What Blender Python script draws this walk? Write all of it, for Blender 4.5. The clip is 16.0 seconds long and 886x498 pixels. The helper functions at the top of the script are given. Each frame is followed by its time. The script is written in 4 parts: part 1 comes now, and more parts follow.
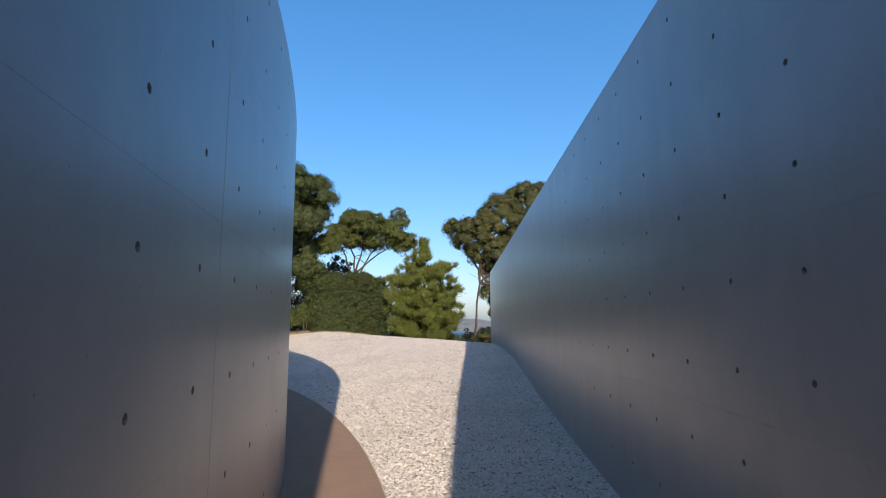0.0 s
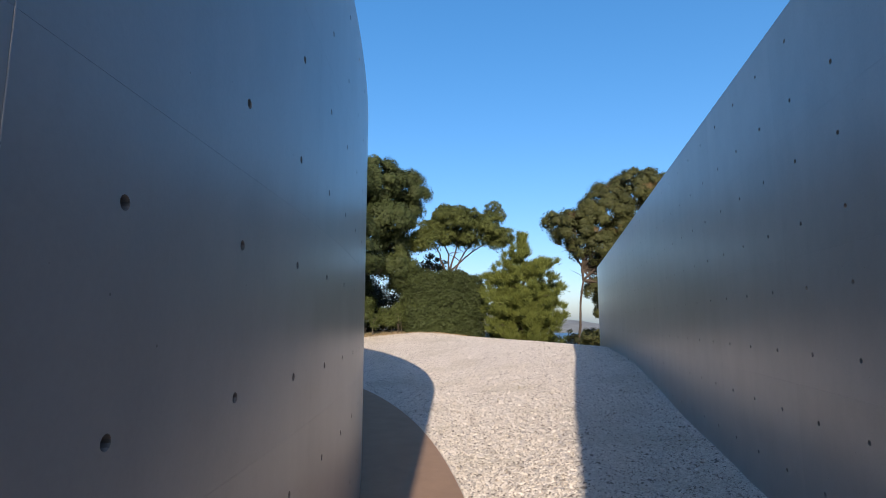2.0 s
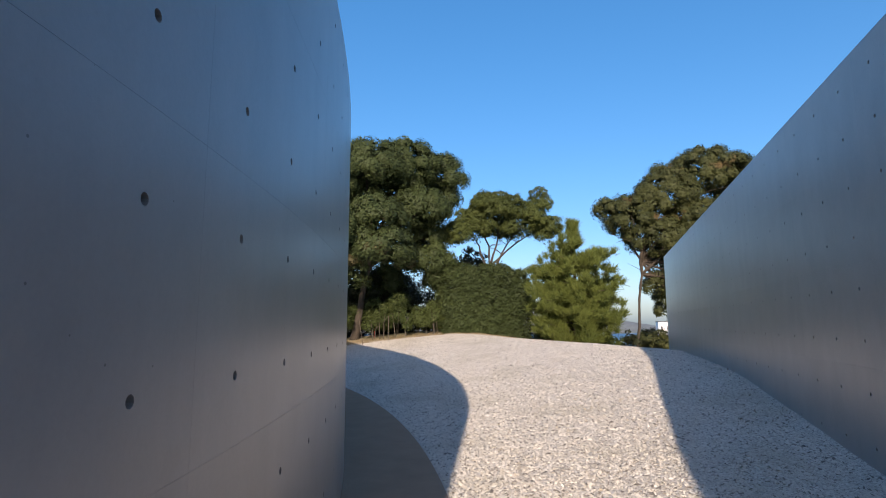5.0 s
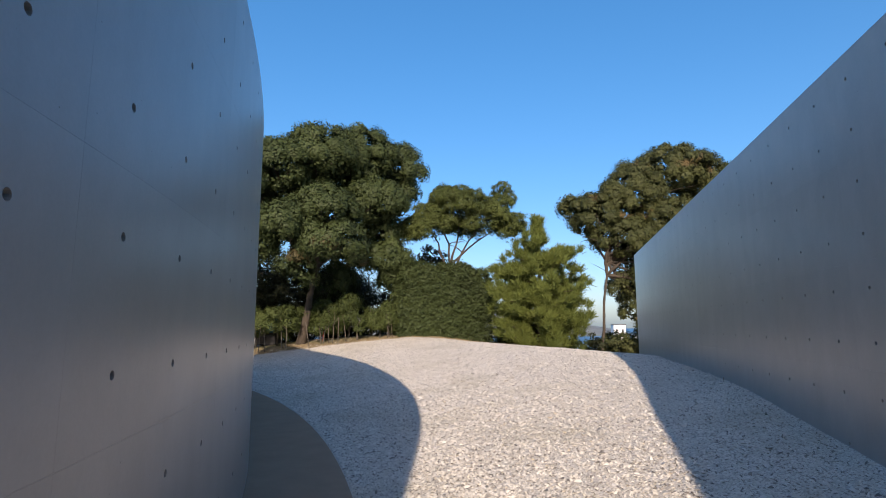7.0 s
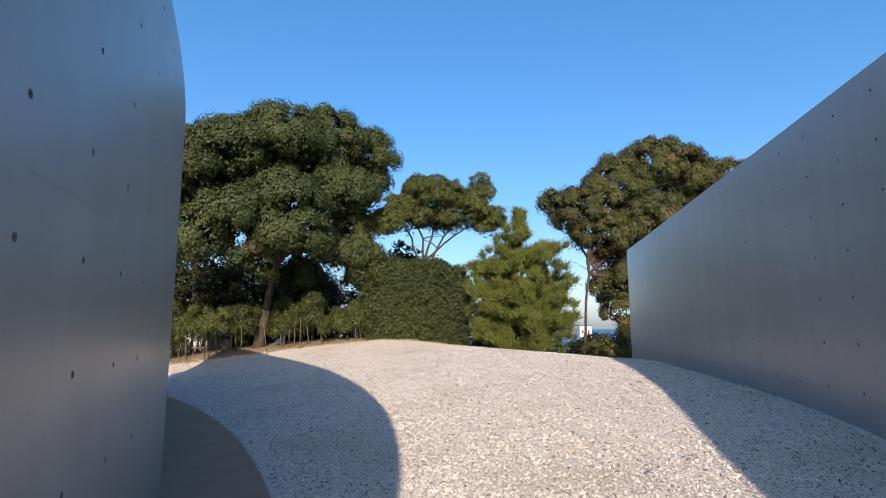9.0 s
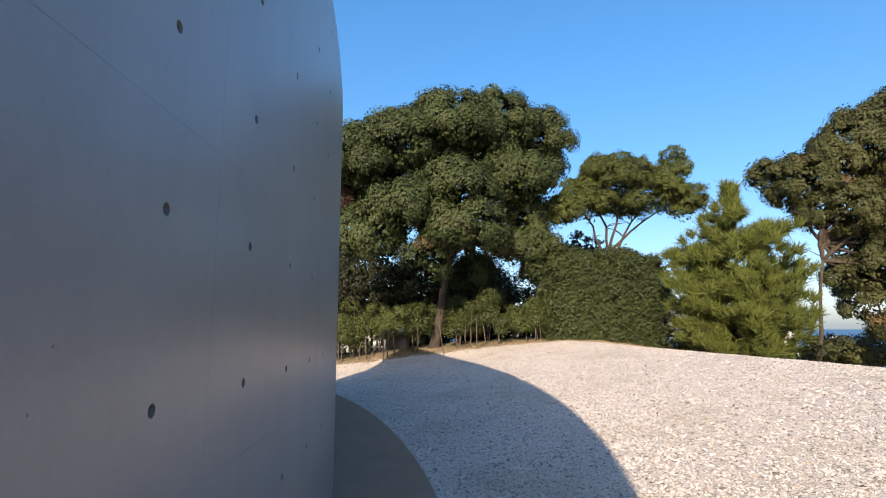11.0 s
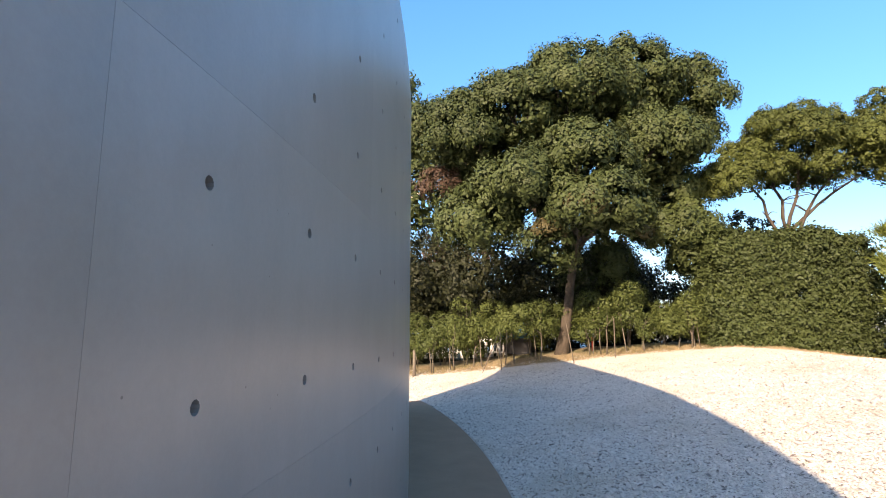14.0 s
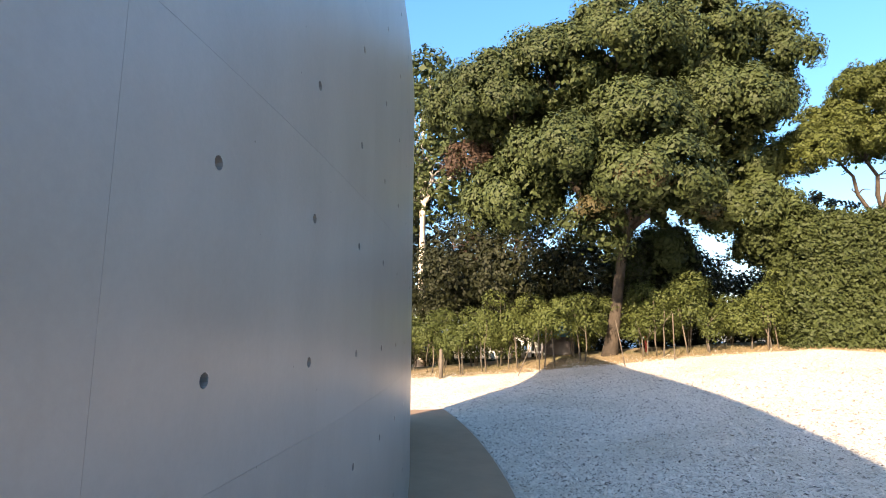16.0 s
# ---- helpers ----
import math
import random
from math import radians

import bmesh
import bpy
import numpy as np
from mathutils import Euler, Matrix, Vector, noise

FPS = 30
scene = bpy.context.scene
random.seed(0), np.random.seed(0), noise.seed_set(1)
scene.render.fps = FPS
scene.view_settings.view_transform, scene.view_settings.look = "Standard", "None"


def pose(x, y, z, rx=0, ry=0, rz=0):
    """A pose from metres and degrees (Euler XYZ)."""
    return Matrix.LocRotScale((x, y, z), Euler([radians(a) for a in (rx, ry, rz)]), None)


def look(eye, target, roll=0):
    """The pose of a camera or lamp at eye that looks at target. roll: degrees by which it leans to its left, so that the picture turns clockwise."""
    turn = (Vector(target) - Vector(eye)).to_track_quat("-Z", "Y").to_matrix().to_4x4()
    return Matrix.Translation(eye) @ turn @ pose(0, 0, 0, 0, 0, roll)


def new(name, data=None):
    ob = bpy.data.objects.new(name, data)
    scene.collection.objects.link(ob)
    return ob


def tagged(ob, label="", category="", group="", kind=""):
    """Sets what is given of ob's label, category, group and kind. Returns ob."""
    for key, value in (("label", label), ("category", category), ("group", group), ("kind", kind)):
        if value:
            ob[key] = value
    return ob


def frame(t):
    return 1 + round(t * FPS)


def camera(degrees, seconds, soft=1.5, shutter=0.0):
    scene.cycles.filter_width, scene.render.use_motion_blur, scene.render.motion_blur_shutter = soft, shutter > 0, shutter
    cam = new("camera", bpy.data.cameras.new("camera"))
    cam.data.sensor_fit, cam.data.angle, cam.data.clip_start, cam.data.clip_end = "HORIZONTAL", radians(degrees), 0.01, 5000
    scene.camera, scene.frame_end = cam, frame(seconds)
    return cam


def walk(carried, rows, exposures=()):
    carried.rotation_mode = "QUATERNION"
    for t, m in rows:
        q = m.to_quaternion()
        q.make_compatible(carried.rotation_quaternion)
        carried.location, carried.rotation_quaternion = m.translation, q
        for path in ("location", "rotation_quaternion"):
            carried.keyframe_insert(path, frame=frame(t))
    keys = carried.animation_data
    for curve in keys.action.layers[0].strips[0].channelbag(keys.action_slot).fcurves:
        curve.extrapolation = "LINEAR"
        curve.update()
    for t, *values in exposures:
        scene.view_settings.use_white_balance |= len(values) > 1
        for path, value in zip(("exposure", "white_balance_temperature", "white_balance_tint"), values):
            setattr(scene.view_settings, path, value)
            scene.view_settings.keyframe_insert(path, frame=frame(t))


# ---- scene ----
cam = camera(79.1, 16.0, 1.0)
PATH = [
    (0, (0.185, -2.79, 1.594), (0.524, -0.837, 1.859), -0.1),
    (0.5, (0.167, -2.401, 1.613), (0.363, -0.428, 1.878), -0.1),
    (1, (0.25, -1.952, 1.585), (0.374, 0.026, 1.851), -0.2),
    (1.5, (0.212, -1.474, 1.565), (0.249, 0.507, 1.831), -0.0),
    (2, (0.257, -1.076, 1.563), (0.246, 0.906, 1.832), 0.0),
    (2.5, (0.331, -0.608, 1.545), (0.274, 1.373, 1.814), -0.1),
    (3, (0.336, -0.127, 1.538), (0.249, 1.853, 1.806), 0.1),
    (3.5, (0.427, 0.36, 1.504), (0.323, 2.338, 1.777), -0.2),
    (4, (0.376, 0.843, 1.497), (0.239, 2.82, 1.771), -0.2),
    (4.2, (0.365, 1.002, 1.52), (0.22, 2.978, 1.792), -0.2),
    (6.3, (0.352, 2.93, 1.49), (0.168, 4.902, 1.767), -0.2),
    (6.5, (0.339, 3.054, 1.501), (0.187, 5.029, 1.78), -0.1),
    (7, (0.383, 3.485, 1.497), (0.362, 5.465, 1.78), -0.2),
    (7.5, (0.313, 3.939, 1.502), (0.381, 5.918, 1.784), -0.1),
    (8, (0.292, 4.337, 1.512), (0.446, 6.311, 1.794), 0.1),
    (8.2, (0.293, 4.544, 1.521), (0.472, 6.515, 1.805), 0.1),
    (10.3, (-0.254, 6.454, 1.529), (-0.514, 8.416, 1.816), -0.1),
    (10.5, (-0.294, 6.629, 1.535), (-0.619, 8.582, 1.82), 0.1),
    (11, (-0.418, 7.105, 1.525), (-0.927, 9.018, 1.81), -0.1),
    (11.5, (-0.535, 7.569, 1.531), (-1.145, 9.452, 1.816), 0.1),
    (12, (-0.578, 8.022, 1.517), (-1.254, 9.881, 1.808), -0.3),
    (12.5, (-0.743, 8.447, 1.495), (-1.485, 10.281, 1.789), -0.2),
    (13, (-0.837, 8.861, 1.487), (-1.623, 10.676, 1.785), -0.3),
    (13.5, (-0.982, 9.23, 1.479), (-1.844, 11.009, 1.782), -0.3),
    (14, (-1.163, 9.62, 1.492), (-2.09, 11.366, 1.79), -0.1),
    (14.5, (-1.278, 10.037, 1.49), (-2.257, 11.756, 1.788), -0.2),
    (15, (-1.456, 10.464, 1.478), (-2.48, 12.156, 1.776), -0.1),
    (15.5, (-1.565, 10.892, 1.467), (-2.597, 12.578, 1.767), -0.1),
    (16, (-1.803, 11.294, 1.449), (-2.855, 12.97, 1.741), 0.3),
]
walk(cam, [(t, look(eye, target, roll)) for t, eye, target, roll in PATH],
     [(0, 1.71, 6400, 19), (3.5, 1.69, 6400, 19), (7, 1.68, 6400, 19), (8.2, 1.74, 6450, 19), (10.5, 1.91, 6600, 20), (11.5, 2.09, 6800, 21),
      (12.5, 2.37, 7050, 22), (14, 2.63, 7400, 22), (16, 2.9, 7700, 21)])

# ---------------------------------------------------------------- light
SUN = Vector((0.10, 2.46, -1.0))
world = bpy.data.worlds.new("sky")
world.use_nodes = True
scene.world = world
wn = world.node_tree.nodes
sky = wn.new("ShaderNodeTexSky")
sky.sky_type = "NISHITA"
sky.sun_disc = False
sky.sun_elevation = radians(22.1)
sky.sun_rotation = radians(182.3)
sky.air_density, sky.dust_density, sky.ozone_density = 0.9, 1.6, 3.5
wn["Background"].inputs["Strength"].default_value = 0.1
soft = wn.new("ShaderNodeGamma")
soft.inputs["Gamma"].default_value = 0.7
deep = wn.new("ShaderNodeHueSaturation")
deep.inputs["Hue"].default_value, deep.inputs["Saturation"].default_value = 0.498, 1.48
world.node_tree.links.new(sky.outputs["Color"], soft.inputs["Color"])
world.node_tree.links.new(soft.outputs["Color"], deep.inputs["Color"])
world.node_tree.links.new(deep.outputs["Color"], wn["Background"].inputs["Color"])
sun = new("sun", bpy.data.lights.new("sun", "SUN"))
sun.data.energy, sun.data.angle, sun.data.color = 1.9, radians(0.55), (1.0, 0.86, 0.66)
sun.matrix_world = look((0, -30, 30), Vector((0, -30, 30)) + SUN)

# ---------------------------------------------------------------- materials


def material(name, rough=0.6, metal=0.0, spec=0.5):
    m = bpy.data.materials.new(name)
    m.use_nodes = True
    b = m.node_tree.nodes["Principled BSDF"]
    b.inputs["Roughness"].default_value = rough
    b.inputs["Metallic"].default_value = metal
    b.inputs["Specular IOR Level"].default_value = spec
    return m, m.node_tree.nodes, m.node_tree.links, b


def noise_node(n, l, scale, detail=4.0, rough=0.55, vec=None, stretch=None):
    t = n.new("ShaderNodeTexNoise")
    t.inputs["Scale"].default_value, t.inputs["Detail"].default_value = scale, detail
    t.inputs["Roughness"].default_value = rough
    if vec is None:
        vec = n.new("ShaderNodeTexCoord").outputs["Object"]
    if stretch:
        mp = n.new("ShaderNodeMapping")
        mp.inputs["Scale"].default_value = stretch
        l.new(vec, mp.inputs["Vector"])
        vec = mp.outputs["Vector"]
    l.new(vec, t.inputs["Vector"])
    return t.outputs["Fac"]


def ramp(n, l, fac, stops):
    r = n.new("ShaderNodeValToRGB")
    e = r.color_ramp.elements
    while len(e) < len(stops):
        e.new(0.5)
    for el, (p, c) in zip(e, stops):
        el.position, el.color = p, (*c, 1)
    l.new(fac, r.inputs["Fac"])
    return r.outputs["Color"]


def mix(n, l, fac, a, b, mode="MIX"):
    x = n.new("ShaderNodeMix")
    x.data_type, x.blend_type = "RGBA", mode
    for v, sock in ((fac, x.inputs[0]), (a, x.inputs[6]), (b, x.inputs[7])):
        if hasattr(v, "is_linked"):
            l.new(v, sock)
        elif isinstance(v, (int, float)):
            sock.default_value = v
        else:
            sock.default_value = (*v, 1)
    return x.outputs[2]


def bump(n, l, b, height, strength, dist):
    x = n.new("ShaderNodeBump")
    x.inputs["Strength"].default_value, x.inputs["Distance"].default_value = strength, dist
    l.new(height, x.inputs["Height"])
    l.new(x.outputs["Normal"], b.inputs["Normal"])


def concrete_material(name, tint=(0.345, 0.33, 0.303), rough=0.3):
    m, n, l, b = material(name, rough, 0.0, 0.8 if rough < 0.5 else 0.4)
    pos = n.new("ShaderNodeNewGeometry").outputs["Position"]
    cloud = noise_node(n, l, 0.55, 5, 0.6, pos)
    streak = noise_node(n, l, 1.0, 3, 0.5, pos, (3.0, 3.0, 0.3))
    fine = noise_node(n, l, 60, 4, 0.65, pos)
    base = ramp(n, l, cloud, [(0.3, tuple(c * 0.78 for c in tint)), (0.7, tuple(c * 1.15 for c in tint))])
    base = mix(n, l, 0.4, base, ramp(n, l, streak, [(0.3, tuple(c * 0.74 for c in tint)), (0.7, tuple(c * 1.18 for c in tint))]))
    base = mix(n, l, 0.2, base, ramp(n, l, fine, [(0.35, tuple(c * 0.75 for c in tint)), (0.65, tuple(c * 1.15 for c in tint))]))
    blot = noise_node(n, l, 3.2, 6, 0.68, pos, (1.0, 1.0, 0.6))
    base = mix(n, l, 0.3, base, ramp(n, l, blot, [(0.32, tuple(c * 0.7 for c in tint)), (0.5, tint), (0.68, tuple(min(1, c * 1.3) for c in tint))]))
    rnd = n.new("ShaderNodeObjectInfo").outputs["Random"]
    base = mix(n, l, 0.22, base, ramp(n, l, rnd, [(0, tuple(c * 0.84 for c in tint)), (1, tuple(c * 1.16 for c in tint))]))
    # small air pockets
    vor = n.new("ShaderNodeTexVoronoi")
    vor.inputs["Scale"].default_value = 9.0
    l.new(pos, vor.inputs["Vector"])
    pit = ramp(n, l, vor.outputs["Distance"], [(0.022, (0.35, 0.35, 0.35)), (0.035, (1, 1, 1))])
    base = mix(n, l, 0.8, base, pit, "MULTIPLY")
    l.new(base, b.inputs["Base Color"])
    rr = n.new("ShaderNodeMapRange")
    rr.inputs["To Min"].default_value, rr.inputs["To Max"].default_value = rough - 0.02, rough + 0.06
    l.new(cloud, rr.inputs["Value"])
    l.new(rr.outputs["Result"], b.inputs["Roughness"])
    h = mix(n, l, 0.3, cloud, fine)
    bump(n, l, b, h, 0.25, 0.004)
    return m


def simple(name, col, rough=0.7, var=0.25, scale=8.0, bumpy=0.3, metal=0.0, dist=0.01):
    m, n, l, b = material(name, rough, metal)
    f = noise_node(n, l, scale, 6, 0.65)
    l.new(ramp(n, l, f, [(0.25, tuple(c * (1 - var) for c in col)), (0.75, tuple(c * (1 + var) for c in col))]), b.inputs["Base Color"])
    bump(n, l, b, noise_node(n, l, scale * 4, 5, 0.6), bumpy, dist)
    return m


def foliage(name, dark, light, brown=0.0, trans=0.25):
    m, n, l, b = material(name, 0.62, 0, 0.22)
    isl = n.new("ShaderNodeNewGeometry")
    rnd = isl.outputs["Random Per Island"]
    low = tuple(0.55 * d + 0.45 * c for d, c in zip(dark, light))
    col = ramp(n, l, rnd, [(0.0, low), (0.8, light), (1.0, tuple(min(1, c * 1.2) for c in light))])
    big = noise_node(n, l, 0.45, 3, 0.5, isl.outputs["Position"])
    col = mix(n, l, 0.4, col, ramp(n, l, big, [(0.35, dark), (0.65, light)]))
    if brown:
        patch = noise_node(n, l, 0.7, 2, 0.5, isl.outputs["Position"], (1.0, 1.0, 1.3))
        fac = ramp(n, l, patch, [(0.66 - 0.1 * brown, (0, 0, 0)), (0.72 - 0.1 * brown, (0.7, 0.7, 0.7))])
        col = mix(n, l, fac, col, (0.16, 0.10, 0.045))
    l.new(col, b.inputs["Base Color"])
    tr = n.new("ShaderNodeBsdfTranslucent")
    l.new(col, tr.inputs["Color"])
    sh = n.new("ShaderNodeMixShader")
    sh.inputs[0].default_value = trans
    l.new(b.outputs[0], sh.inputs[1])
    l.new(tr.outputs[0], sh.inputs[2])
    l.new(sh.outputs[0], n["Material Output"].inputs["Surface"])
    return m


CONCRETE = concrete_material("fair_faced_concrete")
CONCRETE_PALE = concrete_material("pale_concrete", (0.55, 0.54, 0.51), 0.6)
CONCRETE_PATH = concrete_material("path_concrete", (0.34, 0.225, 0.148), 0.85)
BARK = simple("bark", (0.065, 0.05, 0.036), 0.9, 0.45, 5, 0.8, dist=0.04)
BARK_PALE = simple("pale_bark", (0.125, 0.105, 0.08), 0.9, 0.35, 6, 0.6, dist=0.03)
BARK_MID = simple("grey_brown_bark", (0.10, 0.078, 0.055), 0.9, 0.4, 6, 0.6, dist=0.03)
BARK_WHITE = simple("white_bark", (0.5, 0.44, 0.38), 0.9, 0.3, 6, 0.5, dist=0.02)
STAKE = simple("stake_wood", (0.125, 0.10, 0.075), 0.85, 0.3, 12, 0.4)
LEAF_BIG = foliage("broadleaf", (0.016, 0.025, 0.008), (0.056, 0.074, 0.023), 0.0, 0.03)
LEAF_BROWN = foliage("withered_leaf", (0.040, 0.035, 0.014), (0.095, 0.078, 0.032), 0.0, 0.05)
LEAF_UMB = foliage("yellow_green_leaf", (0.027, 0.038, 0.010), (0.084, 0.102, 0.024), 0.0, 0.06)
LEAF_HEDGE = foliage("hedge_leaf", (0.014, 0.022, 0.007), (0.052, 0.069, 0.021), 0.0, 0.05)
LEAF_PINE = foliage("pine_needle", (0.044, 0.064, 0.013), (0.140, 0.165, 0.037), 0.0, 0.18)
LEAF_RIGHT = foliage("olive_leaf", (0.022, 0.028, 0.008), (0.070, 0.077, 0.025), 0.1, 0.04)
LEAF_SHRUB = foliage("shrub_leaf", (0.025, 0.037, 0.009), (0.084, 0.105, 0.028), 0.0, 0.08)
# leaves under the crowns, coloured near-black to stand in for deep shade
LEAF_SHADED = foliage("shaded_leaf", (0.008, 0.011, 0.005), (0.026, 0.030, 0.011), 0.0, 0.04)
LEAF_RED = foliage("russet_leaf", (0.040, 0.026, 0.018), (0.085, 0.052, 0.034), 0.0, 0.1)
DRY_GRASS = foliage("dry_grass_blade", (0.20, 0.145, 0.075), (0.42, 0.325, 0.19))


def gravel_material():
    m, n, l, b = material("white_gravel", 0.8, 0, 0.3)
    pos = n.new("ShaderNodeNewGeometry").outputs["Position"]
    vor = n.new("ShaderNodeTexVoronoi")
    vor.inputs["Scale"].default_value = 52
    l.new(pos, vor.inputs["Vector"])
    col = ramp(n, l, vor.outputs["Color"], [(0.0, (0.52, 0.47, 0.40)), (0.5, (0.70, 0.64, 0.55)), (1.0, (0.80, 0.74, 0.65))])
    gap = ramp(n, l, vor.outputs["Distance"], [(0.5, (1, 1, 1)), (0.8, (0.36, 0.33, 0.30))])
    col = mix(n, l, 0.75, col, gap, "MULTIPLY")
    dirt = noise_node(n, l, 0.55, 5, 0.62, pos)
    col = mix(n, l, ramp(n, l, dirt, [(0.5, (0, 0, 0)), (0.72, (0.5, 0.5, 0.5))]), col, (0.42, 0.38, 0.28))
    l.new(col, b.inputs["Base Color"])
    inv = n.new("ShaderNodeMath")
    inv.operation = "SUBTRACT"
    inv.inputs[0].default_value = 1.0
    l.new(vor.outputs["Distance"], inv.inputs[1])
    bump(n, l, b, inv.outputs[0], 0.45, 0.012)
    return m


def stone_material():
    m, n, l, b = material("gravel_stone", 0.75, 0, 0.3)
    g = n.new("ShaderNodeNewGeometry")
    col = ramp(n, l, g.outputs["Random Per Island"], [(0.0, (0.05, 0.043, 0.036)), (0.10, (0.15, 0.125, 0.10)), (0.14, (0.60, 0.545, 0.46)), (1.0, (0.83, 0.77, 0.68))])
    f = noise_node(n, l, 45, 4, 0.6, g.outputs["Position"])
    col = mix(n, l, 0.2, col, ramp(n, l, f, [(0.3, (0.56, 0.51, 0.44)), (0.7, (0.82, 0.77, 0.69))]))
    # greenish dirt lying in broad patches
    dirt = noise_node(n, l, 0.55, 5, 0.62, g.outputs["Position"])
    col = mix(n, l, ramp(n, l, dirt, [(0.5, (0, 0, 0)), (0.72, (0.5, 0.5, 0.5))]), col, (0.42, 0.38, 0.28))
    l.new(col, b.inputs["Base Color"])
    return m


def land_material():
    m, n, l, b = material("dry_grass_soil", 0.95)
    pos = n.new("ShaderNodeNewGeometry").outputs["Position"]
    a = noise_node(n, l, 6, 6, 0.7, pos)
    col = ramp(n, l, a, [(0.25, (0.15, 0.11, 0.065)), (0.5, (0.29, 0.22, 0.13)), (0.75, (0.44, 0.35, 0.22))])
    c = noise_node(n, l, 0.25, 4, 0.6, pos)
    col = mix(n, l, ramp(n, l, c, [(0.5, (0, 0, 0)), (0.62, (0.6, 0.6, 0.6))]), col, (0.10, 0.12, 0.035))
    l.new(col, b.inputs["Base Color"])
    bump(n, l, b, noise_node(n, l, 30, 6, 0.7, pos), 0.8, 0.05)
    return m


GRAVEL, STONE, LAND = gravel_material(), stone_material(), land_material()
WATER = simple("sea_water", (0.05, 0.13, 0.22), 0.5, 0.15, 0.02, 0.1)
# headland woods paled to grey: the distance haze is in the base colour
HILL = simple("hazy_wooded_hill", (0.17, 0.18, 0.17), 0.95, 0.25, 0.03, 0.3, dist=2)
WHITE = simple("white_paint", (0.75, 0.74, 0.72), 0.6, 0.08, 6, 0.1)
DARK = simple("dark_metal", (0.035, 0.032, 0.035), 0.45, 0.3, 10, 0.1)
BLUE = simple("blue_plastic", (0.03, 0.16, 0.26), 0.5, 0.25, 6, 0.1)
RED = simple("red_paint", (0.42, 0.06, 0.04), 0.6, 0.2, 6, 0.1)

# ---------------------------------------------------------------- helpers


def link(name, bm, mat, parent=None, label="", smooth=False):
    me = bpy.data.meshes.new(name)
    bm.to_mesh(me)
    bm.free()
    if smooth:
        me.shade_smooth()
    me.materials.append(mat)
    ob = new(name, me)
    if parent:
        ob.parent = parent
    if label:
        ob["label"] = label
    return ob


def part(name, bm, mat, parent, label="", smooth=False):
    return link(name, bm, mat, parent, label, smooth)


def array_mesh(name, verts, faces, mat, parent=None, smooth=False):
    """A mesh from numpy arrays, all faces with the same number of corners."""
    me = bpy.data.meshes.new(name)
    k = faces.shape[1]
    me.vertices.add(len(verts))
    me.vertices.foreach_set("co", np.ascontiguousarray(verts, dtype=np.float32).ravel())
    me.loops.add(faces.size)
    me.loops.foreach_set("vertex_index", np.ascontiguousarray(faces, dtype=np.int32).ravel())
    me.polygons.add(len(faces))
    me.polygons.foreach_set("loop_start", np.arange(0, faces.size, k, dtype=np.int32))
    me.update(calc_edges=True)
    if smooth:
        me.shade_smooth()
    me.materials.append(mat)
    ob = new(name, me)
    if parent:
        ob.parent = parent
    return ob


def empty(name, x=0, y=0, z=0):
    e = new(name)
    e.empty_display_size = 0.1
    e.location = (x, y, z)
    return e


rng = np.random.default_rng(7)

# ---------------------------------------------------------------- plan
CX, CY, RAD = -26.078, 1.049, 25.723        # centre and radius of the curved wall
WALL_TOP = 3.83
ROWS = (-0.682, 0.218, 1.118, 2.018, 2.918, 3.83)   # formwork levels
A0, DA = -3.12, 3.941                       # first vertical joint and panel width, degrees
A1 = -1.15                                  # the curve begins here
A_END = 41.9
RX0, RSLOPE = 2.194, 0.20658                # straight wall: x = RX0 + RSLOPE * y
RDIR = Vector((RSLOPE, 1, 0)).normalized()
RNORM = Vector((-RDIR.y, RDIR.x, 0))
R0S = -0.306 / RDIR.y                        # first column of tie holes on it


def step(a, b, v):
    t = np.clip((v - a) / (b - a), 0, 1)
    return t * t * (3 - 2 * t)


def gravel_edge(x):
    return np.interp(x, [-22, -14, -10.2, -8.2, -6.7, -4.5, -2, 0.5, 3, 7, 14], [18.4, 22.0, 23.3, 23.8, 24.25, 24.5, 25.25, 25.6, 24.6, 23.2, 22.5])


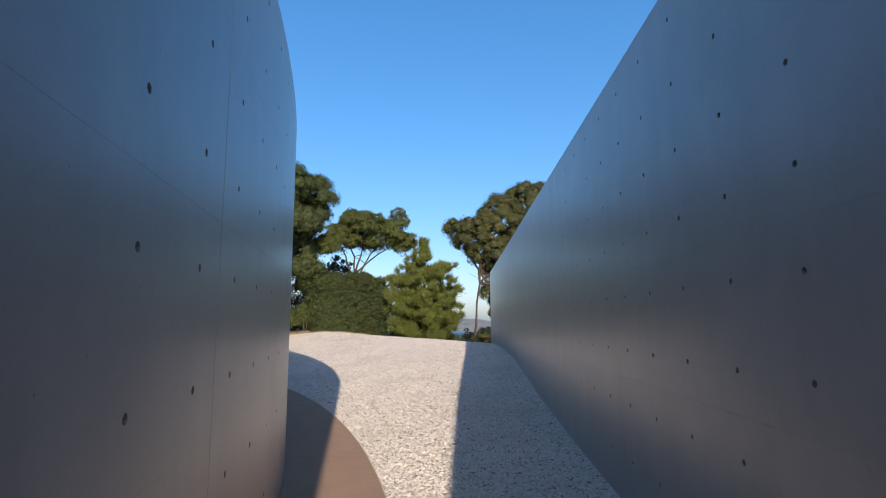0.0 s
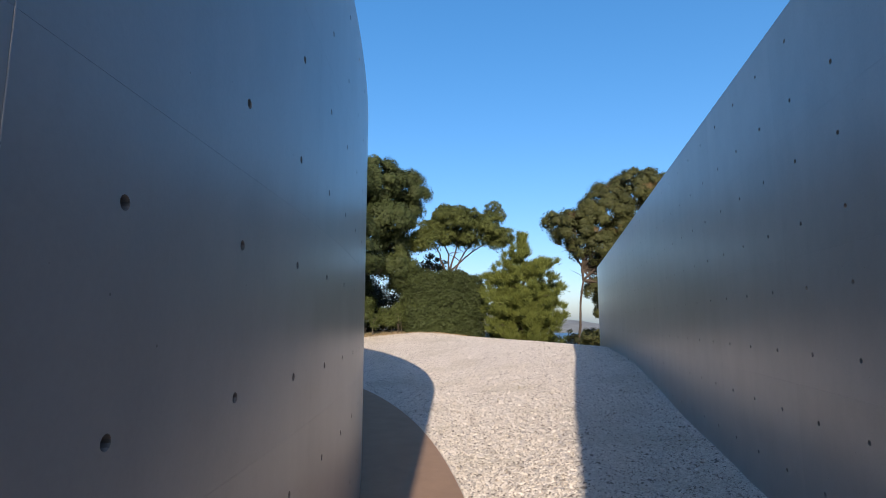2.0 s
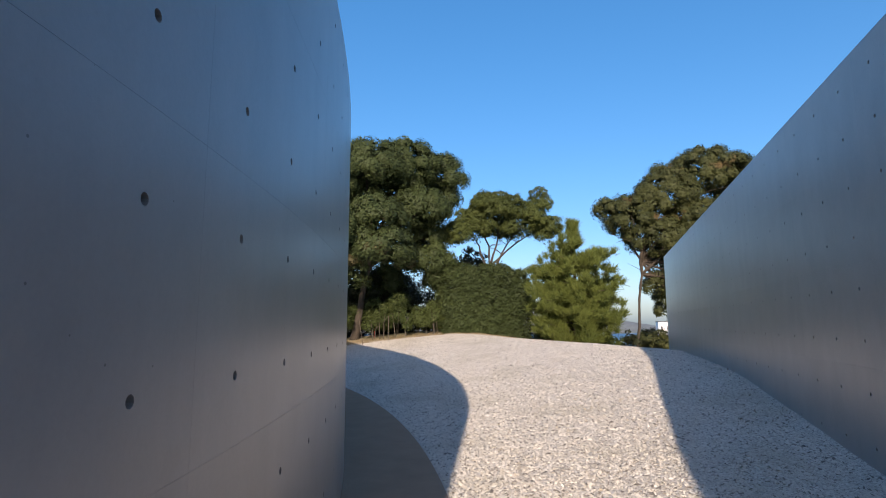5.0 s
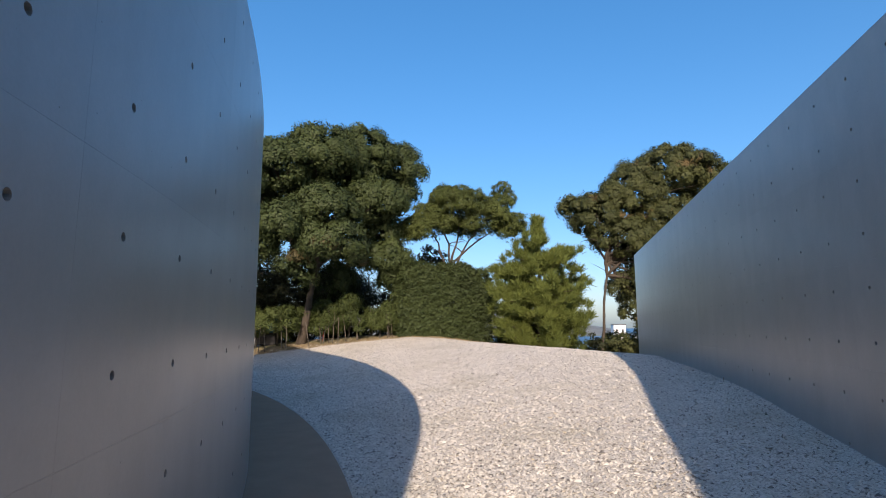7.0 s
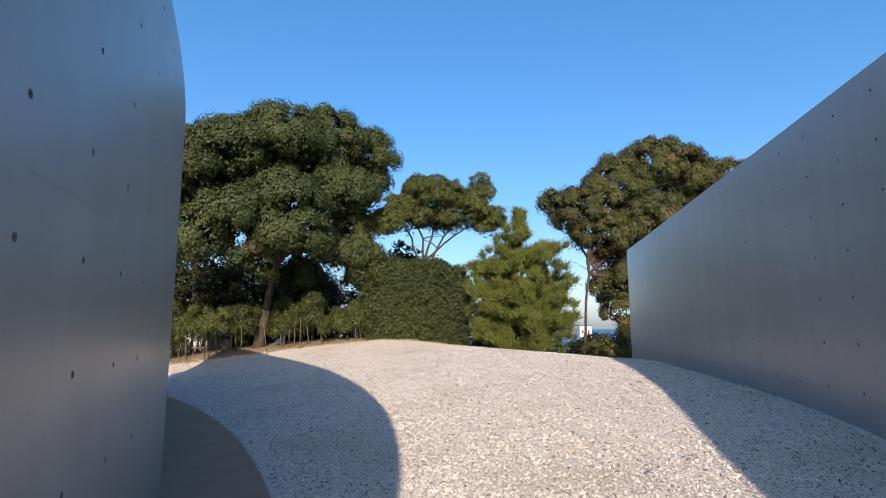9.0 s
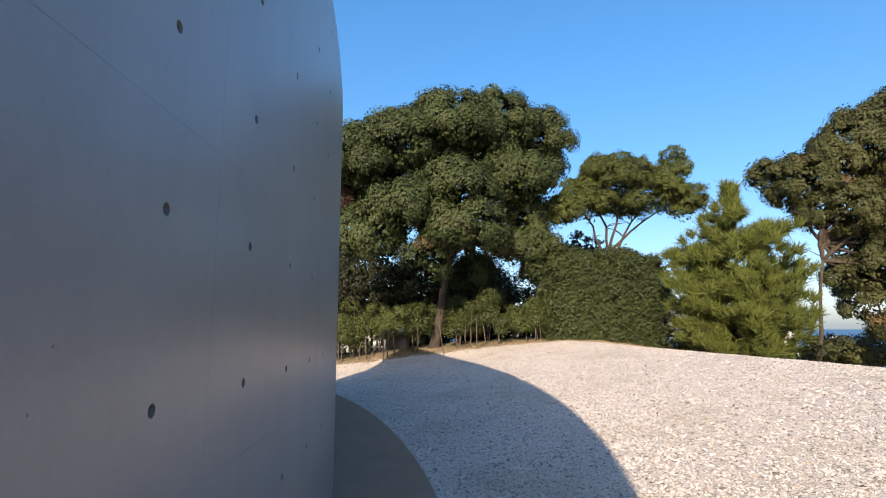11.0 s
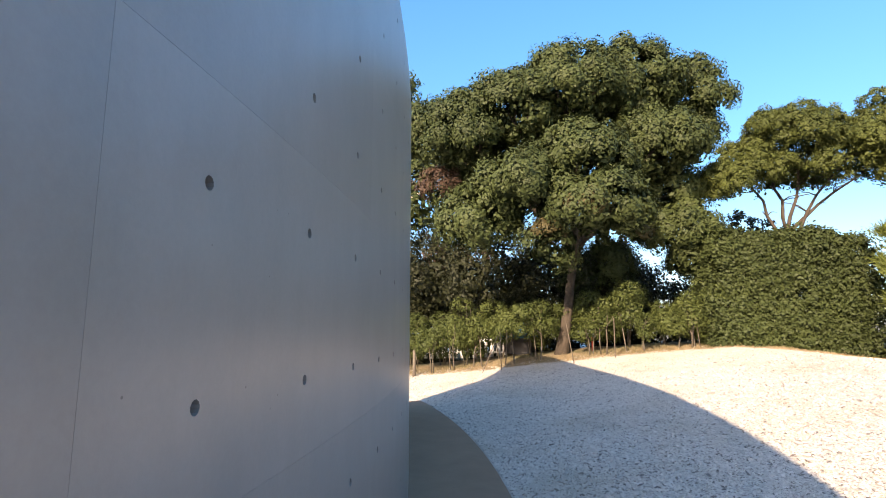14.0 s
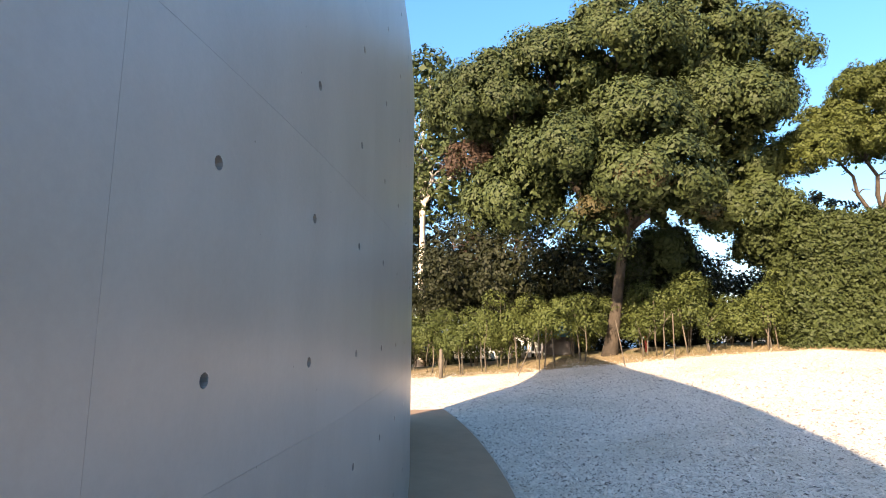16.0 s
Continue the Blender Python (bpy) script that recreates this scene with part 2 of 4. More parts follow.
def ground_z(x, y):
    x, y = np.asarray(x, float), np.asarray(y, float)
    rho = np.hypot(x - CX, y - CY) - RAD
    f = np.interp(rho, [-2, 0, 0.95, 2, 3, 4, 5, 6, 7.5, 9, 11, 12.5, 15, 20, 28, 45, 80, 160, 400],
                  [-0.02, -0.02, 0.0, 0.09, 0.17, 0.30, 0.47, 0.63, 0.82, 0.96, 1.04, 0.80, 0.30, -0.2, -0.8, -3, -9, -30, -34])
    g = np.interp(y, [-12, 0, 2, 5, 8, 13], [0.05, 0.1, 0.25, 0.62, 0.78, 1.0])
    z = np.where(f > 0, f * g, f)
    d = np.maximum((RX0 + RSLOPE * y - x) / math.hypot(1, RSLOPE), 0)
    cap = np.interp(y, [5, 13, 18, 22, 26], [0.70, 0.66, 0.68, 0.5, 0.3]) + 0.085 * d
    k = 0.06
    soft = -k * np.log(np.exp(-np.clip(z, -3, 3) / k) + np.exp(-np.clip(cap, -3, 3) / k))
    z = np.where(z > -1.0, np.minimum(z, soft), z)
    # the grass bank along the shrubs, and the fall behind it
    e = y - gravel_edge(x)
    side = 1 - step(-0.5, 2.0, x)
    z = z + side * (0.15 * step(-1.2, 0.9, e) - 0.14 * np.clip(e - 2.2, 0, 6))
    # uneven raking of the gravel
    rake = np.sin(x * 2.1 + 0.7 * np.sin(y * 1.3)) * np.sin(y * 1.7 + 1.1 * np.sin(x * 0.9)) + 0.6 * np.sin(x * 4.7 + y * 2.9) * np.sin(y * 4.1 - x * 1.7)
    return z + 0.009 * rake * step(1.1, 2.5, rho) * (np.abs(x) < 30)



def arc(a, off=0.0):
    """A point of the curved wall's outer face at a degrees, off metres outside it; before A1 it runs straight."""
    if a >= A1:
        return CX + (RAD + off) * math.cos(radians(a)), CY + (RAD + off) * math.sin(radians(a))
    run = radians(a - A1) * RAD
    return CX + RAD * math.cos(radians(A1)) + 0.012 * run + off, CY + RAD * math.sin(radians(A1)) + run - 0.012 * off


# ---------------------------------------------------------------- ground
def ground_sheet():
    xs = np.concatenate([-np.geomspace(4600, 18.5, 34), np.arange(-18, 16, 0.2), np.geomspace(16.5, 4600, 34)])
    ys = np.concatenate([-np.geomspace(4600, 12.5, 34), np.arange(-12, 36, 0.2), np.geomspace(36.5, 4600, 34)])
    X, Y = np.meshgrid(xs, ys)
    Z = ground_z(X, Y) - np.where(np.hypot(X, Y) > 300, 2.0, 0.0)
    nx, ny = len(xs), len(ys)
    i = (np.arange(ny - 1)[:, None] * nx + np.arange(nx - 1)[None]).ravel()
    faces = np.stack([i, i + 1, i + nx + 1, i + nx], 1)
    ob = array_mesh("ground", np.stack([X, Y, Z], -1).reshape(-1, 3), faces, GRAVEL, smooth=True)
    ob.data.materials.append(LAND)
    cx = (X[:-1, :-1] + X[1:, 1:]).ravel() / 2
    cy = (Y[:-1, :-1] + Y[1:, 1:]).ravel() / 2
    far = (cy > gravel_edge(cx)) | (cx < -22) | (cx > 14) | (cy < -11)
    ob.data.polygons.foreach_set("material_index", far.astype(np.int32))
    tagged(ob, "mound of white crushed gravel edged by dry brown grass", "ground", kind="structure")


ground_sheet()


def sea():
    xs = np.array([-4800, -1500, -400, 0, 400, 1500, 4800.0])
    X, Y = np.meshgrid(xs, xs)
    i = (np.arange(6)[:, None] * 7 + np.arange(6)[None]).ravel()
    ob = array_mesh("water", np.stack([X, Y, X * 0 - 28], -1).reshape(-1, 3), np.stack([i, i + 1, i + 8, i + 7], 1), WATER)
    tagged(ob, "calm blue sea reaching the horizon", "sea", kind="structure")


sea()


def path_strip():
    bm = bmesh.new()
    prev = None
    for a in np.arange(-22, 44.6, 0.5):
        col = []
        for off, z in ((0.0, 0.012), (0.93, 0.012), (0.93, -0.14), (0.0, -0.14)):
            x, y = arc(a, off)
            col.append(bm.verts.new((x, y, z)))
        if prev:
            for k in range(4):
                bm.faces.new((prev[k], prev[(k + 1) % 4], col[(k + 1) % 4], col[k]))
        else:
            bm.faces.new(col)
        prev = col
    bm.faces.new(prev[::-1])
    bmesh.ops.recalc_face_normals(bm, faces=bm.faces)
    tagged(link("pavement", bm, CONCRETE_PATH), "narrow curved concrete path beside the wall", "path", kind="structure")


path_strip()


# ---------------------------------------------------------------- walls
def panel_mesh(name, bend, width, z0, z1, nc=3, depth=0.095, hole=0.0165, deep=0.088):
    """One formwork panel with two rows of three tie holes; bend(u, w) gives its place at u metres along and w metres out."""
    bm = bmesh.new()
    seg = 12
    gap = 0.00035
    us = np.linspace(gap, width - gap, nc + 1)
    zs = [z0 + gap, (z0 + z1) / 2, z1 - gap]

    def vert(u, z, w):
        x, y = bend(u, w)
        return bm.verts.new((x, y, z))
    for i in range(nc):
        for j in range(2):
            u0, u1, v0, v1 = us[i], us[i + 1], zs[j], zs[j + 1]
            uc, vc = width * (i + 0.5) / nc, z0 + (z1 - z0) * (j + 0.5) / 2
            outer, rim, inner = [], [], []
            for k in range(seg):
                t = 2 * math.pi * (k + 0.5) / seg
                c, s = math.cos(t), math.sin(t)
                q = 1 / max(abs(c), abs(s))
                uu, vv = min(max(c * q, -1), 1), min(max(s * q, -1), 1)
                outer.append(vert(uc + uu * ((u1 - uc) if uu > 0 else (uc - u0)), vc + vv * ((v1 - vc) if vv > 0 else (vc - v0)), 0))
                rim.append(vert(uc + c * hole, vc + s * hole, 0))
                inner.append(vert(uc + c * hole * 0.9, vc + s * hole * 0.9, -deep))
            corner = [vert(u1, v1, 0), vert(u0, v1, 0), vert(u0, v0, 0), vert(u1, v0, 0)]
            for k in range(seg):
                n = (k + 1) % seg
                bm.faces.new((outer[k], outer[n], rim[n], rim[k]))
                bm.faces.new((rim[k], rim[n], inner[n], inner[k]))
                if (k + 1) % 3 == 2:
                    bm.faces.new((outer[k], corner[(k + 1) // 3], outer[n]))
            bm.faces.new(inner[::-1])
    bmesh.ops.remove_doubles(bm, verts=bm.verts, dist=0.0003)
    border = [e for e in bm.edges if len(e.link_faces) == 1]
    ext = bmesh.ops.extrude_edge_only(bm, edges=border)
    for v in ext["geom"]:
        if isinstance(v, bmesh.types.BMVert):
            u = min(range(13), key=lambda q: (bend(width * q / 12, 0)[0] - v.co.x) ** 2 + (bend(width * q / 12, 0)[1] - v.co.y) ** 2)
            a, b = bend(width * u / 12, 0), bend(width * u / 12, -depth)
            v.co.x += b[0] - a[0]
            v.co.y += b[1] - a[1]
    bmesh.ops.recalc_face_normals(bm, faces=bm.faces)
    for f in bm.faces:
        f.smooth = True
    for e in bm.edges:
        e.smooth = e.calc_face_angle(0.0) < 0.5
    me = bpy.data.meshes.new(name)
    bm.to_mesh(me)
    bm.free()
    me.materials.append(CONCRETE)
    return me


def wall_core(name, outline, label):
    """The solid wall behind its panels: pairs of inner and outer plan points."""
    bm = bmesh.new()
    prev = None
    for (ax, ay), (bx, by) in outline:
        col = [bm.verts.new(v) for v in ((ax, ay, -0.8), (bx, by, -0.8), (bx, by, WALL_TOP - 0.004), (ax, ay, WALL_TOP - 0.004))]
        if prev:
            for k in range(4):
                bm.faces.new((prev[k], prev[(k + 1) % 4], col[(k + 1) % 4], col[k]))
        else:
            bm.faces.new(col)
        prev = col
    bm.faces.new(prev[::-1])
    bmesh.ops.recalc_face_normals(bm, faces=bm.faces)
    return tagged(link(name, bm, CONCRETE), label, "wall", kind="structure")


def curved_wall():
    angs = [a for a in np.arange(-21, A_END - 0.01, 0.5)] + [A_END]
    core = wall_core("wall_west", [(arc(a, -0.091), arc(a, -0.40)) for a in angs], "tall curved fair-faced concrete wall with round tie holes")
    width = radians(DA) * RAD

    def bend(u, w):
        t = u / RAD
        return (RAD + w) * math.cos(t) - RAD, (RAD + w) * math.sin(t)

    def along(a):
        ox, oy = arc(a)

        def run(u, w):
            x, y = arc(a + math.degrees(u / RAD), w)
            return x - ox, y - oy
        return run
    for z0, z1 in zip(ROWS, ROWS[1:]):
        me = panel_mesh("panel", bend, width, z0, z1)
        for k in range(-4, 12):
            a = A0 + DA * k
            x, y = arc(a)
            if k <= 0:
                ob = new("panel", panel_mesh("panel", along(a), width, z0, z1))
                ob.matrix_world = pose(x, y, 0)
            else:
                rest = radians(A_END - a) * RAD
                ob = new("panel", me if a + DA <= A_END else panel_mesh("panel", bend, rest, z0, z1, 1))
                ob.matrix_world = pose(x, y, 0, 0, 0, a)
            ob.parent = core
    for a, z0, z1 in ((A0, 0.0, WALL_TOP),):
        bm = bmesh.new()
        v = []
        for z in (z0, z1):
            v.append([bm.verts.new((*arc(a + da, w), z)) for da, w in ((-0.004, -0.002), (-0.002, 0.0012), (0.002, 0.0012), (0.004, -0.002))])
        for q in range(3):
            bm.faces.new((v[0][q], v[0][q + 1], v[1][q + 1], v[1][q]))
        part("joint_fin", bm, CONCRETE_PALE, core)
    return core


def straight_wall():
    def at(s, w):
        p = Vector((RX0, 0, 0)) + RDIR * s + RNORM * w
        return p.x, p.y
    s_end = 21.5 / RDIR.y
    core = wall_core("wall_east", [(at(s, -0.091), at(s, -0.40)) for s in (-9, s_end)], "long straight fair-faced concrete wall with tie holes")
    turn = math.degrees(math.atan2(RNORM.y, RNORM.x))

    def bend(u, w):
        return w, -u
    hole = R0S - 0.3
    for z0, z1 in zip(ROWS, ROWS[1:]):
        me = panel_mesh("panel", bend, 1.8, z0, z1)
        for k in range(-4, 13):
            s = hole + 1.8 * k
            ob = new("panel", me if s + 1.8 < s_end else panel_mesh("panel", bend, s_end - s, z0, z1, 2))
            x, y = at(s, 0)
            ob.matrix_world = pose(x, y, 0, 0, 0, turn)
            ob.parent = core
    return core



curved_wall()
straight_wall()

# ---------------------------------------------------------------- plants


def tube(bm, pts, radii, sides=8):
    """A tapered, bent limb through points."""
    rings = []
    for k, p in enumerate(pts):
        d = (pts[min(k + 1, len(pts) - 1)] - pts[max(k - 1, 0)]).normalized()
        q = d.to_track_quat("Z", "Y").to_matrix()
        r = radii[k]
        rings.append([bm.verts.new(p + q @ Vector((math.cos(2 * math.pi * i / sides) * r * (1 + 0.12 * math.sin(3 * i + k)), math.sin(2 * math.pi * i / sides) * r, 0))) for i in range(sides)])
    for a, b in zip(rings, rings[1:]):
        for i in range(sides):
            bm.faces.new((a[i], a[(i + 1) % sides], b[(i + 1) % sides], b[i]))
    bm.faces.new(rings[-1])
    bm.faces.new(rings[0][::-1])


def limb_points(a, b, bend, n=6):
    a, b = Vector(a), Vector(b)
    side = (b - a).cross(Vector((0, 0, 1)))
    side = side.normalized() if side.length > 1e-4 else Vector((1, 0, 0))
    out = []
    for i in range(n + 1):
        t = i / n
        w = math.sin(t * math.pi) * bend
        out.append(a.lerp(b, t) + side * w * rng.uniform(-1, 1) + Vector((0, 0, 1)) * w * 0.8 + Vector((rng.normal(), rng.normal(), 0)) * bend * 0.12 * (0 < i < n))
    return out


def leaf_cloud(centres, normals, per, spread, size, aspect=0.5, up=0.35, flat=0.7):
    """Small folded leaves scattered round the given twig ends, facing roughly along the normals."""
    n = len(centres) * per
    c = np.repeat(centres, per, 0)
    nn = np.repeat(normals, per, 0)
    off = rng.normal(size=(n, 3))
    off *= (spread * rng.uniform(0.25, 1.0, (n, 1))) / np.linalg.norm(off, axis=1, keepdims=True)
    off[:, 2] *= flat
    p = c + off
    f = nn * 0.6 + off / spread * 1.3 + rng.normal(size=(n, 3)) * 0.38 + np.array([0, 0, up])
    f /= np.linalg.norm(f, axis=1, keepdims=True)
    a = np.cross(f, rng.normal(size=(n, 3)))
    a /= np.linalg.norm(a, axis=1, keepdims=True)
    b = np.cross(f, a)
    s = size * rng.uniform(0.6, 1.35, (n, 1))
    v = np.stack([p - a * s, p + b * s * aspect + f * s * 0.15, p + a * s, p - b * s * aspect + f * s * 0.15], 1).reshape(-1, 3)
    return v


def lobe_points(lobes, density, inside=0.62, drop=0.0, rough=0.16):
    """Points over the outside of a group of lobes (x, y, z, radius across, radius up), with uneven gaps, and outward normals."""
    P, N = [], []
    L = np.array(lobes)
    for x, y, z, r, h in lobes:
        m = int(density * 4 * math.pi * (r * r + 2 * r * h) / 3)
        d = rng.normal(size=(m, 3))
        d /= np.linalg.norm(d, axis=1, keepdims=True)
        bumpy = np.array([noise.noise((q[0] * 2.6 + x, q[1] * 2.6 + y, q[2] * 2.6 + z)) for q in d])
        rad = (1 + rough * 2.0 * bumpy + rng.normal(size=m) * 0.05)[:, None]
        p = np.array([x, y, z]) + d * np.array([r, r, h]) * rad
        keep = rng.random(m) > drop + 0.35 * (bumpy < -0.28)
        q = (p[:, None, :] - L[None, :, :3]) / L[None, :, [3, 3, 4]]
        keep &= ((q ** 2).sum(-1) < inside ** 2).sum(1) == 0
        nrm = d / np.array([r, r, h])
        nrm /= np.linalg.norm(nrm, axis=1, keepdims=True)
        P.append(p[keep])
        N.append(nrm[keep])
    return np.concatenate(P), np.concatenate(N)


def quads(v):
    return np.arange(len(v)).reshape(-1, 4)


def crown_mesh(lobes, mat, parent, density, per, spread, size, inner=0.35, name="crown", drop=0.0, up=0.35, flat=0.7, aspect=0.5, rough=0.16):
    p, nrm = lobe_points(lobes, density, drop=drop, rough=rough)
    v = [leaf_cloud(p, nrm, per, spread, size, aspect, up, flat)]
    if inner:
        small = [(x, y, z, r * 0.72, h * 0.72) for x, y, z, r, h in lobes]
        p2, n2 = lobe_points(small, density * inner, 0.3, rough=rough)
        v.append(leaf_cloud(p2, n2, max(4, per // 3), spread * 1.3, size * 1.9, 0.7, up, 1.0))
    v = np.concatenate(v)
    base = np.array(parent.location)
    return array_mesh(name, v - base, quads(v), mat, parent)


def unit(a):
    return a / np.linalg.norm(a, axis=-1, keepdims=True)


def tuft_leaves(centres, axes, radii, per, size, aspect=0.45, flat=0.95, open_side=-0.2, droop=0.2, loose=0.14):
    """Domed tufts: long leaves over the outer side of small rounded clumps, each leaf pointing outwards and drooping a little."""
    k = len(centres)
    d = unit(rng.normal(size=(k, per, 3)))
    ax = axes[:, None, :]
    dot = (d * ax).sum(-1, keepdims=True)
    d = np.where(dot < open_side, d - 2 * dot * ax, d)
    shell = 1.0 - 0.55 * rng.random((k, per, 1)) ** 2.2
    lump = 1 + 0.22 * np.sin(d[..., :1] * 5 + centres[:, None, :1] * 9) * np.sin(d[..., 1:2] * 5 + centres[:, None, 2:] * 7)
    p = centres[:, None] + d * radii[:, None, None] * shell * lump * np.array([1, 1, flat])
    f = unit(d + 0.35 * ax + rng.normal(size=d.shape) * loose)
    along = unit(d * 0.45 + rng.normal(size=d.shape) * 0.75 - np.array([0, 0, droop]))
    a = unit(along - (along * f).sum(-1, keepdims=True) * f * 0.75)
    b = unit(np.cross(f, a))
    s = size * rng.uniform(0.65, 1.3, (k, per, 1))
    return np.stack([p - a * s, p + b * s * aspect + f * s * 0.12, p + a * s, p - b * s * aspect + f * s * 0.12], 2).reshape(-1, 3)


def tuft_centres(lobes, gap, inset=0.9, inside=0.78, under=-0.45, skip=0.06):
    """Evenly spread clump centres over the outside of the lobes, few of them underneath, and the way each one faces."""
    P, N = [], []
    L = np.array(lobes)
    for i, (x, y, z, r, h) in enumerate(lobes):
        m = max(6, int(4 * math.pi * ((r * r + 2 * r * h) / 3) / (gap * gap)))
        q = np.arange(m) + 0.5
        cz = 1 - 2 * q / m
        t = q * 2.39996 + rng.uniform(0, 6.28)
        rr = np.sqrt(1 - cz * cz)
        d = unit(np.stack([rr * np.cos(t), rr * np.sin(t), cz], -1) + rng.normal(size=(m, 3)) * 0.16)
        p = np.array([x, y, z]) + d * np.array([r, r, h]) * (inset + rng.normal(size=(m, 1)) * 0.07)
        keep = (d[:, 2] > under + rng.normal(size=m) * 0.12) & (rng.random(m) > skip)
        e = ((p[:, None] - L[None, :, :3]) / L[None, :, [3, 3, 4]]) ** 2
        e = e.sum(-1)
        e[:, i] = 9
        keep &= (e > inside ** 2).all(1)
        P.append(p[keep])
        N.append(unit(d / np.array([r, r, h]) * r + np.array([0, 0, 0.4]))[keep])
    return np.concatenate(P), np.concatenate(N)


def boughs(lobes, gap, r, h, **kw):
    """Rounded boughs, each a lobe of its own, over the outside of the main lobes."""
    p, nrm = tuft_centres(lobes, gap, **kw)
    k = rng.uniform(0.7, 1.3, len(p))
    return [(x, y, z, r * q, h * q) for (x, y, z), q in zip(p, k)]


def tufted_crown(lobes, mat, parent, gap=0.34, clump=0.2, per=60, size=0.05, fill=10, name="crown", core=0.66, bough=None, **kw):
    """A crown of leaf tufts on rounded boughs, dark in the gaps between them, with a sparse shaded inside."""
    outer = boughs(lobes, *bough, **kw) if bough else lobes
    p, nrm = tuft_centres(outer, gap, 0.86 if bough else 0.8, 0.72, -0.3 if bough else kw.get("under", -0.45), 0.03)
    v = [tuft_leaves(p, nrm, clump * rng.uniform(0.7, 1.3, len(p)), per, size, open_side=-0.05)]
    if clump > 0.3:
        v.append(tuft_leaves(p, nrm, np.full(len(p), clump * 0.75), 80, size * 1.5, 0.6, loose=0.1))
    if bough:
        o = np.array(outer)
        up = np.tile([0.0, 0.0, 1.0], (len(o), 1))
        v.append(tuft_leaves(o[:, :3], up, o[:, 3] * 0.8, 170, size * 1.3, 0.5, bough[2] / bough[1], -0.9, 0.0, 0.1))
    if fill:
        small = [(x, y, z, r * core, h * core) for x, y, z, r, h in lobes]
        q, n2 = lobe_points(small, fill, 0.35)
        v.append(leaf_cloud(q, n2, 14, 0.25, size * 1.4, 0.6, 0.2, 1.0))
    v = np.concatenate(v)
    return array_mesh(name, v - np.array(parent.location), quads(v), mat, parent)


def tree(name, base, stem, lobes, bark, leaf, label, radius=0.25, density=9, per=22, spread=0.3, size=0.085, limb=0.09, limbs=None, category="tree", lean=0.3, tufted=False, withered=(), **kw):
    x, y = base
    z = float(ground_z(x, y)) - 0.1
    ob = empty(name, x, y, z)
    top = Vector(stem) - Vector((x, y, z))
    bm = bmesh.new()
    pts = limb_points((0, 0, 0), top, lean * 0.3, 7)
    tube(bm, pts, [radius * (1.35 if k == 0 else 1) * (1 - 0.45 * k / 7) for k in range(8)], 10)
    part("trunk", bm, bark, ob, smooth=True)
    for k, (lx, ly, lz, r, h) in enumerate(limbs if limbs is not None else lobes):
        end = Vector((lx, ly, lz)) - Vector((x, y, z))
        start = pts[-1] if k % 3 else pts[-2]
        bm, twigs = bmesh.new(), bmesh.new()
        lp = limb_points(start, end, 0.25, 6)
        tube(bm, lp, [limb * (1.0 - 0.8 * i / 6) for i in range(7)], 6)
        for i in (2, 3, 4, 5):
            for _ in range(2):
                tip = lp[i] + Vector((rng.normal() * r * 0.55, rng.normal() * r * 0.55, abs(rng.normal()) * h * 0.6))
                tube(twigs, limb_points(lp[i], tip, 0.1, 3), [limb * 0.35, limb * 0.25, limb * 0.18, limb * 0.08], 4)
        arm = part("limb", bm, bark, ob, smooth=True)
        tagged(part("twig_work", twigs, bark, arm, smooth=True), kind="stuff")
    if tufted:
        tufted_crown(lobes, leaf, ob, per=per, size=size, **kw)
    else:
        crown_mesh(lobes, leaf, ob, density, per, spread, size, **kw)
    for dry, *patch in withered:
        tufted_crown([patch], dry, ob, 0.3, 0.2, 70, 0.05, 0, "withered_crown")
    return tagged(ob, label, category)


BIG = [(-3.4, 25.3, 8.7, 1.53, 1.20), (-4.7, 23.8, 8.2, 1.58, 1.23), (-1.9, 26.6, 8.5, 1.23, 0.99), (-6.1, 22.7, 7.5, 1.29, 1.11),
       (-7.2, 22.2, 6.9, 1.17, 1.04), (-2.7, 25.1, 6.6, 1.58, 0.98), (-4.3, 22.9, 5.7, 1.44, 0.89), (-5.6, 21.9, 5.1, 1.15, 0.81),
       (-3.9, 22.7, 4.5, 1.38, 0.72), (-6.7, 22.1, 4.3, 1.14, 0.88), (-5.0, 22.5, 3.5, 0.5, 0.4), (-2.3, 26.3, 4.4, 1.11, 0.91),
       (-3.5, 23.9, 4.1, 0.55, 0.40), (-8.4, 22.6, 7.1, 0.81, 0.98), (-1.7, 26.9, 7.5, 0.7, 0.7), (-3.9, 27.1, 8.3, 2.58, 1.66),
       (-7.3, 25.5, 6.7, 2.21, 2.02), (-4.9, 27.4, 3.1, 1.2, 0.8),
       (-2.0, 26.8, 3.5, 0.75, 0.6), (-4.35, 26.6, 3.5, 0.75, 0.7), (-2.4, 26.5, 5.5, 1.0, 0.7)]
BIG = [(x, y, z - 0.15 if z > 6.5 else z, r, h) for x, y, z, r, h in BIG]
tree("broadleaf_tree", (-5.6, 25.4), (-5.1, 25.6, 4.0), BIG, BARK, LEAF_BIG, "huge spreading evergreen tree with dense rounded dark green crown", 0.18, per=340, size=0.05, limb=0.12, tufted=True, gap=0.62, clump=0.4, fill=14, core=0.72, under=-0.5, limbs=[q for q in BIG if q[2] > 5.2],
     withered=[(LEAF_BROWN, -4.05, 22.0, 4.4, 0.66, 0.42), (LEAF_BROWN, -4.9, 22.2, 3.9, 0.45, 0.32), (LEAF_BROWN, -3.1, 24.1, 3.95, 0.35, 0.25), (LEAF_RED, -8.1, 22.5, 5.5, 0.6, 0.5)])

